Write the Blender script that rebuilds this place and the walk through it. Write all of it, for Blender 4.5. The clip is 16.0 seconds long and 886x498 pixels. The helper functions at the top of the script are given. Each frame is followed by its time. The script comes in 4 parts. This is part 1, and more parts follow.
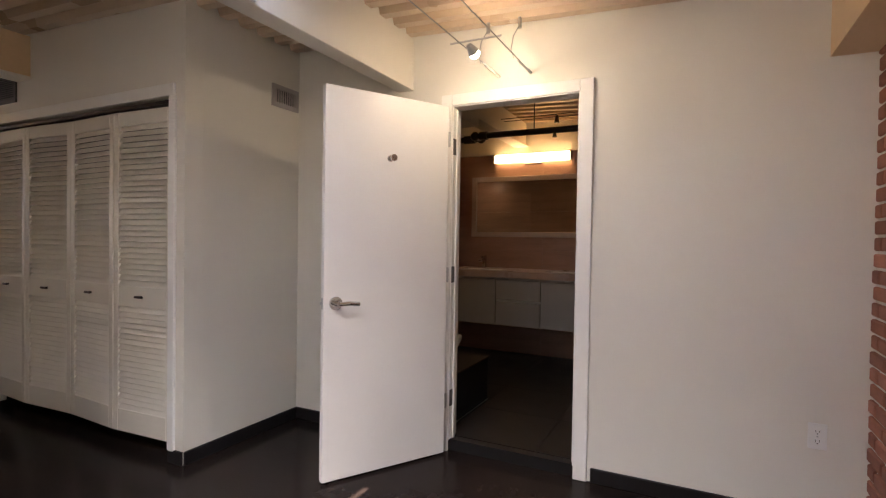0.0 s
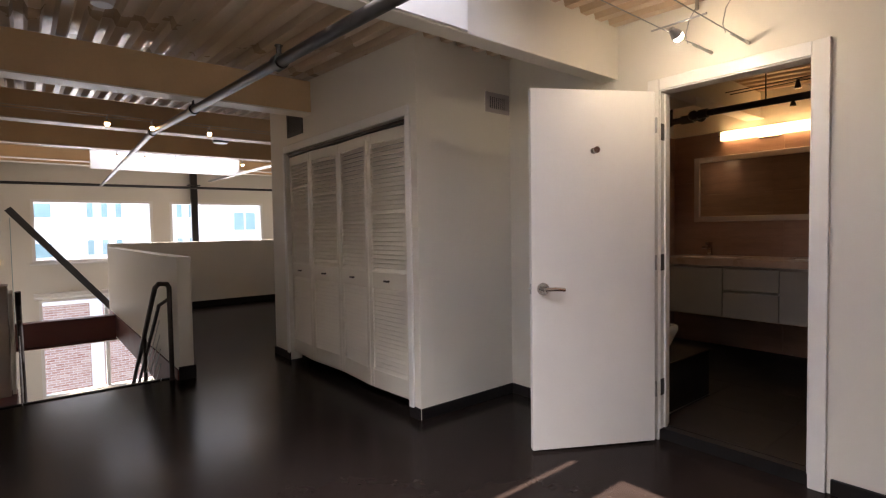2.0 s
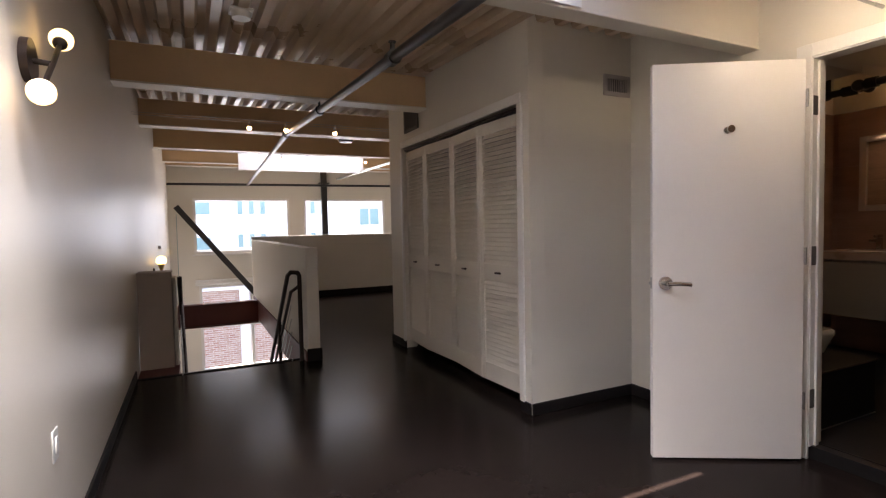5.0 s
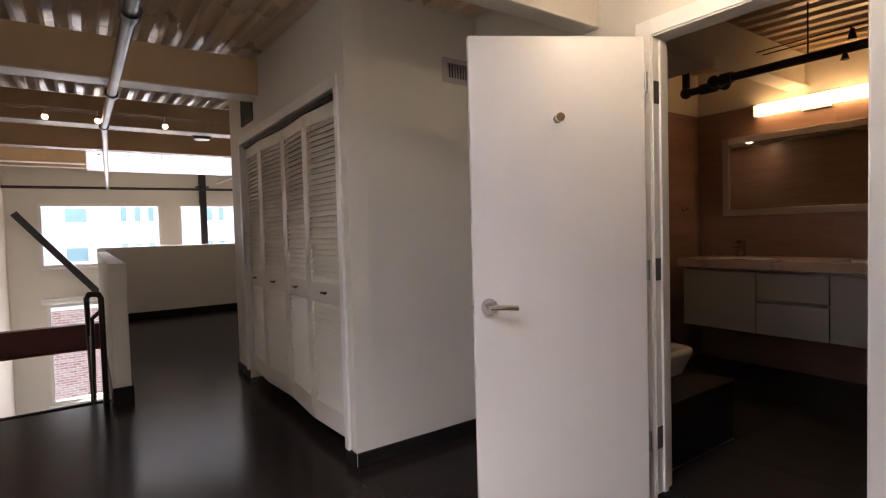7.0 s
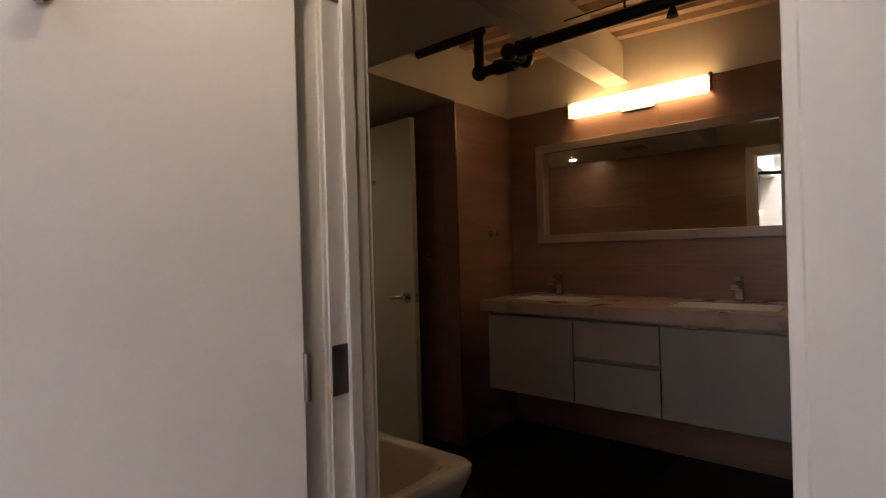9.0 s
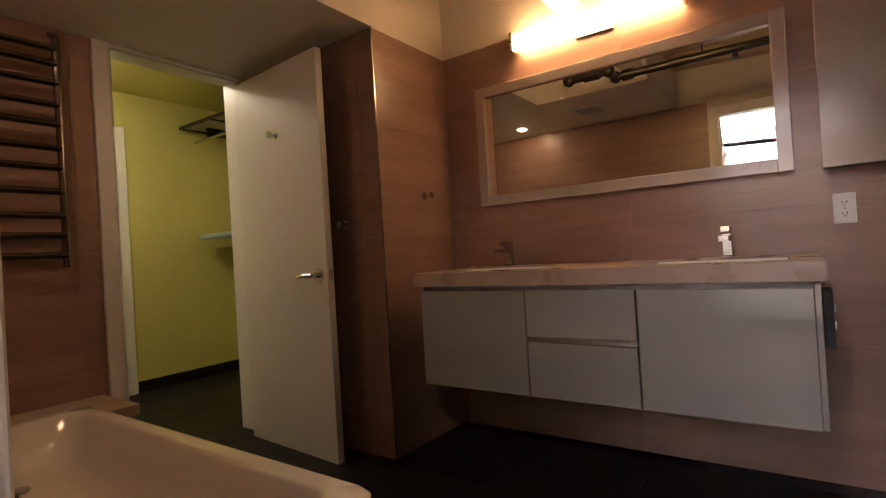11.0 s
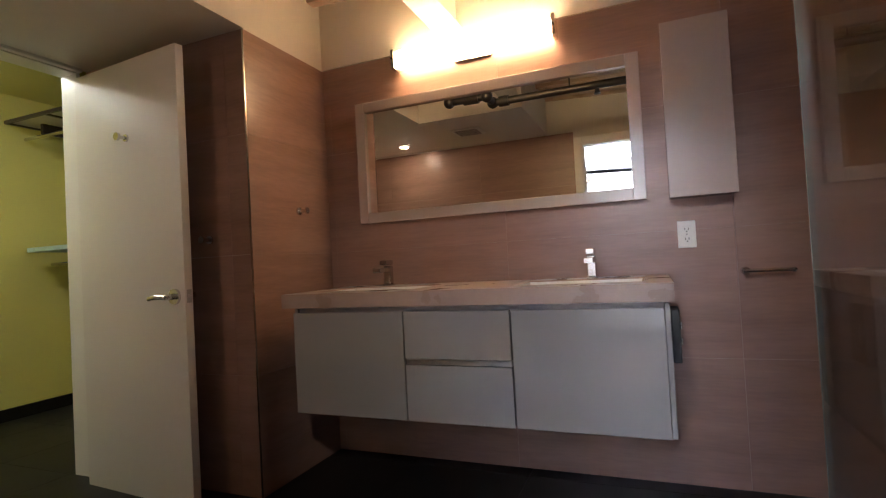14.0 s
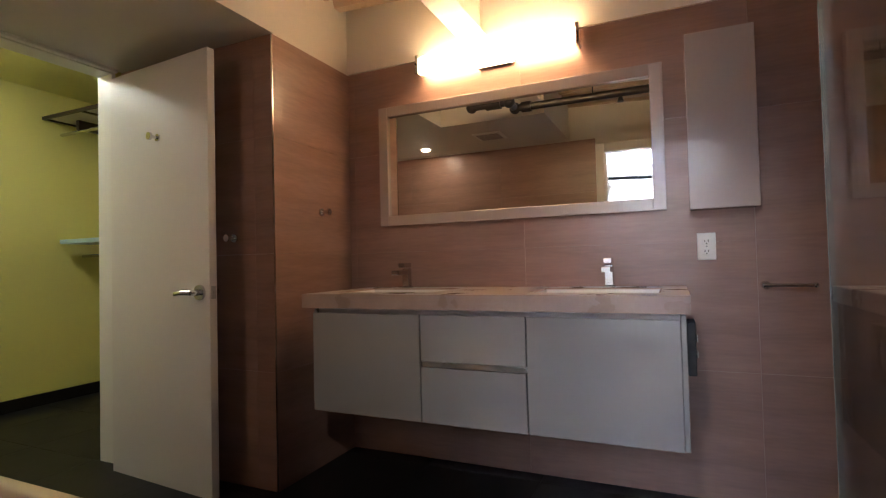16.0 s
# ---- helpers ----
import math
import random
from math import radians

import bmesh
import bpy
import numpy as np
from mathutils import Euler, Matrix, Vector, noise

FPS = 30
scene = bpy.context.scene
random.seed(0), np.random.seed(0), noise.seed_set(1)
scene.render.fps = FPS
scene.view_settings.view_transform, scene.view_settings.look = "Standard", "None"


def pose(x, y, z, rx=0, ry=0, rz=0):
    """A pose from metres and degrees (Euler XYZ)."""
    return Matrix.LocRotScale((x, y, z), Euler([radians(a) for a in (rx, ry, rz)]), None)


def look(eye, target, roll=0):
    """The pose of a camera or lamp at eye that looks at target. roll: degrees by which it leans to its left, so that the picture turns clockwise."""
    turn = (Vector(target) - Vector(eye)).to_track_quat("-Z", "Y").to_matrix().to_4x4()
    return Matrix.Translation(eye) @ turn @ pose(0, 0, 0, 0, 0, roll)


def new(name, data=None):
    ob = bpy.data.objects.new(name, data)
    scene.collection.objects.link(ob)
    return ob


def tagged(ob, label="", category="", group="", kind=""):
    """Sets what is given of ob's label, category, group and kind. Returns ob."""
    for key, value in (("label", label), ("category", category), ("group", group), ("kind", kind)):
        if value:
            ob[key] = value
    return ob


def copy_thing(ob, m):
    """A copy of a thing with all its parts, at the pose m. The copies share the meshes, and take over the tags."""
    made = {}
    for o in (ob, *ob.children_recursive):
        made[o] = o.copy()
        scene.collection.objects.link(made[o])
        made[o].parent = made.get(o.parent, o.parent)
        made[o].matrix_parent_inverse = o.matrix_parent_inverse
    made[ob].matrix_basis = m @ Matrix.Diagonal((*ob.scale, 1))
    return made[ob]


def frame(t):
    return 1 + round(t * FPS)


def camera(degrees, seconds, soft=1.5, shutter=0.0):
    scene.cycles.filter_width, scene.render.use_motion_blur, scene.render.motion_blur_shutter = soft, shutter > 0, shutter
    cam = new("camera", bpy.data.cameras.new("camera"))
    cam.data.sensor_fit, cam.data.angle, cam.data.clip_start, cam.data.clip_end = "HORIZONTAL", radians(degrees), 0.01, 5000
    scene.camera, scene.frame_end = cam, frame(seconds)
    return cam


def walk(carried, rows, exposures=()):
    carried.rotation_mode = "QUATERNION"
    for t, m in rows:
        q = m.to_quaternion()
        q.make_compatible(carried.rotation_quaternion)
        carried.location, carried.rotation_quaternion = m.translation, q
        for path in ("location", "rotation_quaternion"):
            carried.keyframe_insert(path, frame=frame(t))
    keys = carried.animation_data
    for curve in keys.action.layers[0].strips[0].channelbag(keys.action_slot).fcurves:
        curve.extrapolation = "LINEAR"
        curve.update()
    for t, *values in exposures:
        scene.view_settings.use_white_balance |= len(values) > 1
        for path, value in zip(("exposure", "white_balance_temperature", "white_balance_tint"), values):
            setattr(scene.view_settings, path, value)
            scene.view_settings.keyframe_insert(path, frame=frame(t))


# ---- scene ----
cam = camera(81.8, 16.0, soft=1.2)
PATH = [
    (0, (0.383, 0.178, 1.246), (-0.509, 1.967, 1.209), 0.9),
    (0.5, (0.47, 0.1, 1.268), (-0.615, 1.78, 1.224), 1.0),
    (1, (0.536, 0.055, 1.263), (-0.723, 1.609, 1.227), 0.1),
    (1.5, (0.593, 0.053, 1.258), (-0.845, 1.443, 1.201), -0.4),
    (2, (0.595, 0.036, 1.254), (-0.954, 1.299, 1.176), -0.9),
    (2.5, (0.591, 0.039, 1.247), (-1.038, 1.197, 1.17), -1.1),
    (3, (0.595, 0.038, 1.244), (-1.114, 1.075, 1.167), -0.9),
    (3.5, (0.599, 0.033, 1.247), (-1.15, 0.999, 1.163), -1.0),
    (6, (0.554, 0.302, 1.217), (-1.245, 1.171, 1.128), -1.1),
    (6.5, (0.44, 0.566, 1.233), (-1.252, 1.63, 1.156), -1.8),
    (7, (0.357, 0.94, 1.235), (-1.283, 2.082, 1.16), -1.6),
    (7.5, (0.234, 1.333, 1.233), (-1.324, 2.585, 1.161), -1.2),
    (8, (0.051, 1.714, 1.259), (-1.372, 3.118, 1.212), -2.2),
    (8.5, (-0.043, 2.084, 1.254), (-1.414, 3.54, 1.226), -1.3),
    (9, (-0.159, 2.402, 1.266), (-1.443, 3.936, 1.265), -1.6),
    (11.5, (-0.461, 3.051, 1.001), (-1.604, 4.692, 1.011), -3.3),
    (12, (-0.472, 3.058, 0.997), (-1.596, 4.712, 1.001), -3.0),
    (12.5, (-0.47, 3.066, 1.01), (-1.549, 4.75, 1.013), -3.1),
    (13, (-0.465, 3.069, 1.019), (-1.442, 4.814, 1.042), -3.1),
    (13.5, (-0.456, 3.084, 1.037), (-1.314, 4.891, 1.064), -3.4),
    (14, (-0.452, 3.086, 1.055), (-1.202, 4.94, 1.102), -3.1),
    (14.5, (-0.445, 3.09, 1.055), (-1.095, 4.981, 1.112), -2.1),
    (15, (-0.445, 3.093, 1.052), (-1.054, 4.997, 1.101), -1.9),
    (15.5, (-0.444, 3.083, 1.056), (-1.104, 4.97, 1.092), -1.7),
    (16, (-0.437, 3.059, 1.072), (-1.254, 4.883, 1.125), -1.4),
]
EXPOSURES = [(0.0, 3.0, 7000, 20), (1.5, 2.75, 7000, 20), (3.5, 2.6, 7000, 21), (7.0, 2.7, 7000, 21), (8.0, 2.75, 7000, 20), (9.0, 2.5, 7100, 20), (11.4, 4.4, 6900, 24), (13.0, 4.65, 6100, 17), (14.5, 4.6, 5500, 14), (16.0, 4.6, 5500, 14)]
walk(cam, [(t, look(eye, target, roll)) for t, eye, target, roll in PATH], EXPOSURES)

# ---- world, sun and exposure ----
SUN_TRAVEL = Vector((0.15, 0.275, -1.0)).normalized()
world = bpy.data.worlds.new("world")
scene.world = world
world.use_nodes = True
wn = world.node_tree.nodes
sky = wn.new("ShaderNodeTexSky")
sky.sky_type = "NISHITA"
sky.sun_disc = False
sky.sun_elevation = math.asin(-SUN_TRAVEL.z)
sky.sun_rotation = math.atan2(-SUN_TRAVEL.x, -SUN_TRAVEL.y)
world.node_tree.links.new(sky.outputs[0], wn["Background"].inputs[0])
wn["Background"].inputs[1].default_value = 0.15
sun = new("sun", bpy.data.lights.new("sun", "SUN"))
sun.data.energy, sun.data.angle, sun.data.color = 5.0, radians(0.5), (1.0, 0.94, 0.84)
sun.matrix_world = look(Vector((0, 0, 20)), Vector((0, 0, 20)) + SUN_TRAVEL)


def window_light(name, m, w, h, watts, color=(0.9, 0.95, 1.0), spread=180):
    """The sky's light in an opening."""
    ld = bpy.data.lights.new(name, "AREA")
    ld.shape, ld.size, ld.size_y, ld.energy, ld.color = "RECTANGLE", w, h, watts, color
    ld.spread = radians(spread)
    ob = new(name, ld)
    ob.matrix_world = m
    return ob


window_light("skylight_glow", look((-0.55, 0.1, 3.05), (-0.55, 0.1, 0)), 0.85, 0.85, 15, spread=102)
window_light("far_skylight_glow", look((-10.1, 2.3, 3.1), (-10.1, 2.3, 0)), 1.0, 2.5, 5)
window_light("facade_glow", look((-13.1, 2.6, 1.35), (0, 2.6, 1.0)), 4.8, 1.3, 7)
window_light("low_facade_glow", look((-13.1, 1.6, -1.2), (0, 1.6, -1.4)), 3.0, 2.0, 8)

# ---- materials ----


def mat(name, color, rough=0.6, metal=0.0, var=0.12, scale=3.0, fine=60.0, bump=0.05, stretch=(1, 1, 1), coat=0.0, spread=0.0, second=None, spec=0.5):
    m = bpy.data.materials.new(name)
    m.use_nodes = True
    nt = m.node_tree
    n, l = nt.nodes, nt.links
    b = n["Principled BSDF"]
    b.inputs["Roughness"].default_value, b.inputs["Metallic"].default_value = rough, metal
    b.inputs["Coat Weight"].default_value = coat
    b.inputs["Coat Roughness"].default_value = 0.06
    b.inputs["Specular IOR Level"].default_value = spec
    tc = n.new("ShaderNodeTexCoord")
    mp = n.new("ShaderNodeMapping")
    mp.inputs["Scale"].default_value = stretch
    l.new(tc.outputs["Object"], mp.inputs[0])
    big, small = n.new("ShaderNodeTexNoise"), n.new("ShaderNodeTexNoise")
    for t, s in ((big, scale), (small, fine)):
        t.inputs["Scale"].default_value, t.inputs["Detail"].default_value = s, 5.0
        l.new(mp.outputs[0], t.inputs["Vector"])
    add = n.new("ShaderNodeMath")
    add.operation = "MULTIPLY_ADD"
    add.inputs[1].default_value = 0.35
    l.new(small.outputs[0], add.inputs[0])
    l.new(big.outputs[0], add.inputs[2])
    ramp = n.new("ShaderNodeValToRGB")
    ramp.color_ramp.elements[0].position, ramp.color_ramp.elements[1].position = 0.38, 0.98
    dark = second or tuple(c * (1 - var) for c in color)
    ramp.color_ramp.elements[0].color = (*dark, 1)
    ramp.color_ramp.elements[1].color = (*[min(1, c * (1 + var * 0.6)) for c in color], 1)
    l.new(add.outputs[0], ramp.inputs[0])
    out = ramp.outputs[0]
    if spread:
        info, hsv, mr = n.new("ShaderNodeObjectInfo"), n.new("ShaderNodeHueSaturation"), n.new("ShaderNodeMapRange")
        mr.inputs[3].default_value, mr.inputs[4].default_value = 1 - spread, 1 + spread
        l.new(info.outputs["Random"], mr.inputs[0])
        l.new(mr.outputs[0], hsv.inputs["Value"])
        l.new(out, hsv.inputs["Color"])
        out = hsv.outputs[0]
    l.new(out, b.inputs["Base Color"])
    rr = n.new("ShaderNodeMapRange")
    rr.inputs[3].default_value, rr.inputs[4].default_value = max(0.02, rough * 0.8), min(1, rough * 1.25)
    l.new(big.outputs[0], rr.inputs[0])
    l.new(rr.outputs[0], b.inputs["Roughness"])
    if bump:
        bp = n.new("ShaderNodeBump")
        bp.inputs["Strength"].default_value, bp.inputs["Distance"].default_value = bump, 0.01
        l.new(add.outputs[0], bp.inputs["Height"])
        l.new(bp.outputs[0], b.inputs["Normal"])
    return m


def glow(name, color, strength):
    m = bpy.data.materials.new(name)
    m.use_nodes = True
    b = m.node_tree.nodes["Principled BSDF"]
    b.inputs["Base Color"].default_value = (0.8, 0.78, 0.72, 1)
    b.inputs["Emission Color"].default_value, b.inputs["Emission Strength"].default_value = (*color, 1), strength
    return m


def glass(name, color=(1, 1, 1), rough=0.0):
    m = bpy.data.materials.new(name)
    m.use_nodes = True
    n, l = m.node_tree.nodes, m.node_tree.links
    n.remove(n["Principled BSDF"])
    tr, gl, mx, lw = n.new("ShaderNodeBsdfTransparent"), n.new("ShaderNodeBsdfGlossy"), n.new("ShaderNodeMixShader"), n.new("ShaderNodeLayerWeight")
    tr.inputs[0].default_value, gl.inputs["Roughness"].default_value = (*color, 1), rough
    lw.inputs[0].default_value = 0.5
    pw, ma = n.new("ShaderNodeMath"), n.new("ShaderNodeMath")
    pw.operation, ma.operation = "POWER", "MULTIPLY_ADD"
    pw.inputs[1].default_value, ma.inputs[1].default_value, ma.inputs[2].default_value = 4.0, 0.85, 0.04
    l.new(lw.outputs["Facing"], pw.inputs[0])
    l.new(pw.outputs[0], ma.inputs[0])
    l.new(ma.outputs[0], mx.inputs[0])
    l.new(tr.outputs[0], mx.inputs[1])
    l.new(gl.outputs[0], mx.inputs[2])
    l.new(mx.outputs[0], n["Material Output"].inputs[0])
    return m


def mirror_mat():
    m = bpy.data.materials.new("mirror_silver")
    m.use_nodes = True
    b = m.node_tree.nodes["Principled BSDF"]
    b.inputs["Base Color"].default_value = (0.86, 0.88, 0.86, 1)
    b.inputs["Metallic"].default_value, b.inputs["Roughness"].default_value = 1.0, 0.01
    return m


def brick_far(name):
    m = bpy.data.materials.new(name)
    m.use_nodes = True
    n, l = m.node_tree.nodes, m.node_tree.links
    b = n["Principled BSDF"]
    b.inputs["Roughness"].default_value = 0.9
    tc, sep, cmb, br = n.new("ShaderNodeTexCoord"), n.new("ShaderNodeSeparateXYZ"), n.new("ShaderNodeCombineXYZ"), n.new("ShaderNodeTexBrick")
    l.new(tc.outputs["Object"], sep.inputs[0])
    l.new(sep.outputs[1], cmb.inputs[0])
    l.new(sep.outputs[2], cmb.inputs[1])
    l.new(cmb.outputs[0], br.inputs[0])
    br.inputs["Color1"].default_value, br.inputs["Color2"].default_value = (0.36, 0.17, 0.12, 1), (0.52, 0.36, 0.29, 1)
    br.inputs["Mortar"].default_value, br.inputs["Scale"].default_value = (0.6, 0.55, 0.5, 1), 2.2
    br.inputs["Row Height"].default_value = 0.17
    l.new(br.outputs[0], b.inputs["Base Color"])
    return m


PAINT = mat("warm_white_wall_paint", (0.74, 0.70, 0.62), 0.55, var=0.05, scale=1.2, fine=180, bump=0.04)
TAUPE = mat("taupe_panel_paint", (0.42, 0.35, 0.30), 0.5, var=0.08, scale=2, fine=90, bump=0.05)
SATIN = mat("warm_white_satin_wall_paint", (0.72, 0.66, 0.57), 0.38, var=0.06, scale=1.1, fine=140, bump=0.05)
PANEL_WHITE = mat("white_trim_enamel", (0.80, 0.78, 0.74), 0.32, var=0.04, scale=2, fine=90, bump=0.03)
DOOR_WHITE = mat("white_door_enamel", (0.78, 0.75, 0.71), 0.38, var=0.05, scale=1.6, fine=120, bump=0.03)
LOUVRE = mat("cream_louvre_paint", (0.76, 0.71, 0.62), 0.4, var=0.06, scale=2, fine=80, bump=0.03)
BEAM = mat("tan_steel_beam_paint", (0.68, 0.47, 0.27), 0.45, var=0.1, scale=2, fine=50, bump=0.06)
DECK = mat("cream_corrugated_deck_paint", (0.58, 0.44, 0.31), 0.28, var=0.12, scale=2, fine=40, bump=0.05)
FLOOR = mat("dark_stained_polished_floor", (0.017, 0.012, 0.0105), 0.2, var=0.35, scale=1.4, fine=24, bump=0.02, spec=0.07)
BASE = mat("black_baseboard_paint", (0.012, 0.010, 0.010), 0.55, var=0.2, spec=0.25)
TILE = mat("brown_stone_tile", (0.34, 0.208, 0.162), 0.3, var=0.32, scale=2.4, fine=22, bump=0.02, stretch=(0.5, 0.5, 4.0), spread=0.05)
GROUT = mat("brown_tile_grout", (0.20, 0.145, 0.11), 0.8, var=0.1)
DARKTILE = mat("charcoal_floor_tile", (0.014, 0.013, 0.013), 0.42, var=0.3, scale=3, fine=50, bump=0.03, spread=0.12, spec=0.22)
LIME = mat("lime_green_wall_paint", (0.66, 0.60, 0.20), 0.55, var=0.05, scale=1.5, fine=160, bump=0.03)
BLACK = mat("black_steel_pipe_paint", (0.016, 0.014, 0.014), 0.3, var=0.3, fine=90, metal=0.0)
BRONZE = mat("dark_bronze_steel", (0.06, 0.045, 0.04), 0.35, metal=0.7, var=0.2)
RED = mat("oxide_red_beam_paint", (0.12, 0.030, 0.024), 0.5, var=0.25, scale=3)
CHROME = mat("brushed_chrome", (0.62, 0.61, 0.60), 0.16, metal=1.0, var=0.05, bump=0.0)
BRASS = mat("satin_brass", (0.55, 0.38, 0.16), 0.3, metal=1.0, var=0.1, bump=0.0)
DARKCHROME = mat("dark_chrome", (0.22, 0.18, 0.16), 0.2, metal=1.0, var=0.1, bump=0.0)
STEEL = mat("galvanised_steel", (0.45, 0.45, 0.44), 0.35, metal=1.0, var=0.15)
ACRYLIC = mat("white_bathtub_acrylic", (0.80, 0.76, 0.68), 0.14, var=0.03, bump=0.0, coat=0.6)
CERAMIC = mat("white_ceramic", (0.82, 0.80, 0.77), 0.12, var=0.03, bump=0.0, coat=0.5)
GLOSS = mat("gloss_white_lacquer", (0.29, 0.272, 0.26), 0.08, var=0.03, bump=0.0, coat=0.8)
COUNTER = mat("beige_stone_counter", (0.40, 0.29, 0.24), 0.28, var=0.15, scale=8, fine=120)
# dark colour standing in for closet shade; also on the vanity carcass
SHADOW_GAP = mat("dark_reveal_and_closet_shade", (0.10, 0.09, 0.085), 0.5)
PLASTIC = mat("white_socket_plastic", (0.80, 0.79, 0.76), 0.35, var=0.02, bump=0.0)
SLOT = mat("dark_slot", (0.02, 0.02, 0.02), 0.7)
VENT_GREY = mat("grey_vent_enamel", (0.42, 0.38, 0.37), 0.45, var=0.08)
VENT_DARK = mat("dark_grille_enamel", (0.07, 0.06, 0.055), 0.5, var=0.15)
BRICK = mat("red_brick", (0.34, 0.135, 0.085), 0.85, var=0.35, scale=12, fine=90, bump=0.4, spread=0.25)
MORTAR = mat("white_lime_mortar", (0.62, 0.58, 0.52), 0.9, var=0.15, fine=120, bump=0.4)
STUCCO = mat("white_building_stucco", (0.82, 0.82, 0.80), 0.85, var=0.06, scale=0.6)
TEAL = mat("teal_window_glass", (0.20, 0.35, 0.36), 0.2, var=0.15, bump=0.0)
LOWFLOOR = mat("grey_concrete_floor", (0.42, 0.40, 0.37), 0.4, var=0.15)
BRICK_FAR = brick_far("weathered_brick_facade")
ASPHALT = mat("grey_asphalt", (0.06, 0.06, 0.06), 0.9)
LEDGE = mat("tan_stone_ledge", (0.42, 0.32, 0.25), 0.3, var=0.15, scale=6)
BLUE = mat("pale_blue_shelf_laminate", (0.34, 0.46, 0.52), 0.4, var=0.06)
MIRROR = mirror_mat()
PANE = glass("clear_window_glass")
SEAL = mat("milky_edge_seal", (0.20, 0.21, 0.20), 0.25, var=0.05, bump=0.0)
SHOWER = glass("clear_shower_glass", (0.84, 0.86, 0.85))
TUBE = glow("lit_vanity_tube", (1.0, 0.63, 0.28), 1.4)
BULB = glow("lit_warm_globe", (1.0, 0.70, 0.26), 0.7)
SPOT = glow("lit_spot_lens", (1.0, 0.62, 0.30), 6.0)
SPOT_BRIGHT = glow("lit_halogen_lens", (1.0, 0.86, 0.62), 65.0)
DOWN = glow("lit_downlight_lens", (1.0, 0.72, 0.42), 12.0)
CLOSET_GLOW = glow("lit_closet_diffuser", (1.0, 0.95, 0.72), 2.1)

# ---- helpers for building ----
ORIGIN = {}


def bxm(*boxes, bevel=0.0, seg=1):
    """One bmesh of boxes given as x0, x1, y0, y1, z0, z1."""
    bm = bmesh.new()
    for x0, x1, y0, y1, z0, z1 in boxes:
        r = bmesh.ops.create_cube(bm, size=1.0, matrix=Matrix.Translation(((x0 + x1) / 2, (y0 + y1) / 2, (z0 + z1) / 2)) @ Matrix.Diagonal((x1 - x0, y1 - y0, z1 - z0, 1)))
    if bevel:
        bmesh.ops.bevel(bm, geom=list(bm.edges), offset=bevel, segments=seg, affect="EDGES", clamp_overlap=True)
    return bm


def cyl(a, b, r, r2=None, n=16, bm=None):
    bm = bm or bmesh.new()
    a, b = Vector(a), Vector(b)
    q = (b - a).to_track_quat("Z", "Y").to_matrix().to_4x4()
    bmesh.ops.create_cone(bm, cap_ends=True, segments=n, radius1=r, radius2=r if r2 is None else r2, depth=(b - a).length, matrix=Matrix.Translation((a + b) / 2) @ q)
    return bm


def ball(c, r, sc=(1, 1, 1), bm=None, n=16):
    bm = bm or bmesh.new()
    bmesh.ops.create_uvsphere(bm, u_segments=n, v_segments=n // 2 + 2, radius=r, matrix=Matrix.Translation(c) @ Matrix.Diagonal((*sc, 1)))
    return bm


def tube(points, r, n=12):
    """A round bar through the points, with rounded joints."""
    bm = bmesh.new()
    for a, b in zip(points, points[1:]):
        cyl(a, b, r, n=n, bm=bm)
    for p in points[1:-1]:
        ball(p, r * 1.02, bm=bm, n=10)
    return bm


def prism(profile, axis, a, b):
    """A closed outline swept along an axis. profile: pairs of the other two coordinates, in order."""
    bm = bmesh.new()
    def at(p, v):
        return {"x": (v, p[0], p[1]), "y": (p[0], v, p[1]), "z": (p[0], p[1], v)}[axis]
    lo, hi = [bm.verts.new(at(p, a)) for p in profile], [bm.verts.new(at(p, b)) for p in profile]
    k = len(profile)
    for i in range(k):
        bm.faces.new((lo[i], lo[(i + 1) % k], hi[(i + 1) % k], hi[i]))
    bm.faces.new(lo[::-1])
    bm.faces.new(hi)
    bmesh.ops.recalc_face_normals(bm, faces=bm.faces)
    return bm


def pierced(xs, ys, holes, z0, z1):
    """One slab with rectangular holes. holes: cells (i, j) of the grid xs, ys that stay open."""
    bm = bmesh.new()
    v = [[bm.verts.new((x, y, z0)) for y in ys] for x in xs]
    for i in range(len(xs) - 1):
        for j in range(len(ys) - 1):
            if (i, j) not in holes:
                bm.faces.new((v[i][j], v[i + 1][j], v[i + 1][j + 1], v[i][j + 1]))
    top = bmesh.ops.extrude_face_region(bm, geom=list(bm.faces))
    bmesh.ops.translate(bm, verts=[e for e in top["geom"] if isinstance(e, bmesh.types.BMVert)], vec=(0, 0, z1 - z0))
    bmesh.ops.recalc_face_normals(bm, faces=bm.faces)
    return bm


def smooth_mesh(me, angle=40):
    me.polygons.foreach_set("use_smooth", [True] * len(me.polygons))
    me.set_sharp_from_angle(angle=radians(angle))


def make(name, bm, material, round_faces=False):
    me = bpy.data.meshes.new(name)
    bm.to_mesh(me)
    bm.free()
    me.materials.append(material)
    if round_faces:
        smooth_mesh(me)
    return me


def setting(name, bm, material, label="", category=""):
    ob = new(name, make(name, bm, material))
    ORIGIN[ob.name] = Vector((0, 0, 0))
    return tagged(ob, label, category, kind="structure")


def thing(name, at, label, category, group=""):
    ob = new(name)
    ob.location = at
    ORIGIN[ob.name] = Vector(at)
    return tagged(ob, label, category, group)


def part(name, bm, material, parent, label="", round_faces=True):
    o = ORIGIN[parent.name]
    bmesh.ops.translate(bm, verts=bm.verts, vec=-o)
    ob = new(name, make(name, bm, material, round_faces))
    ob.parent = parent
    ORIGIN[ob.name] = o
    return tagged(ob, label)


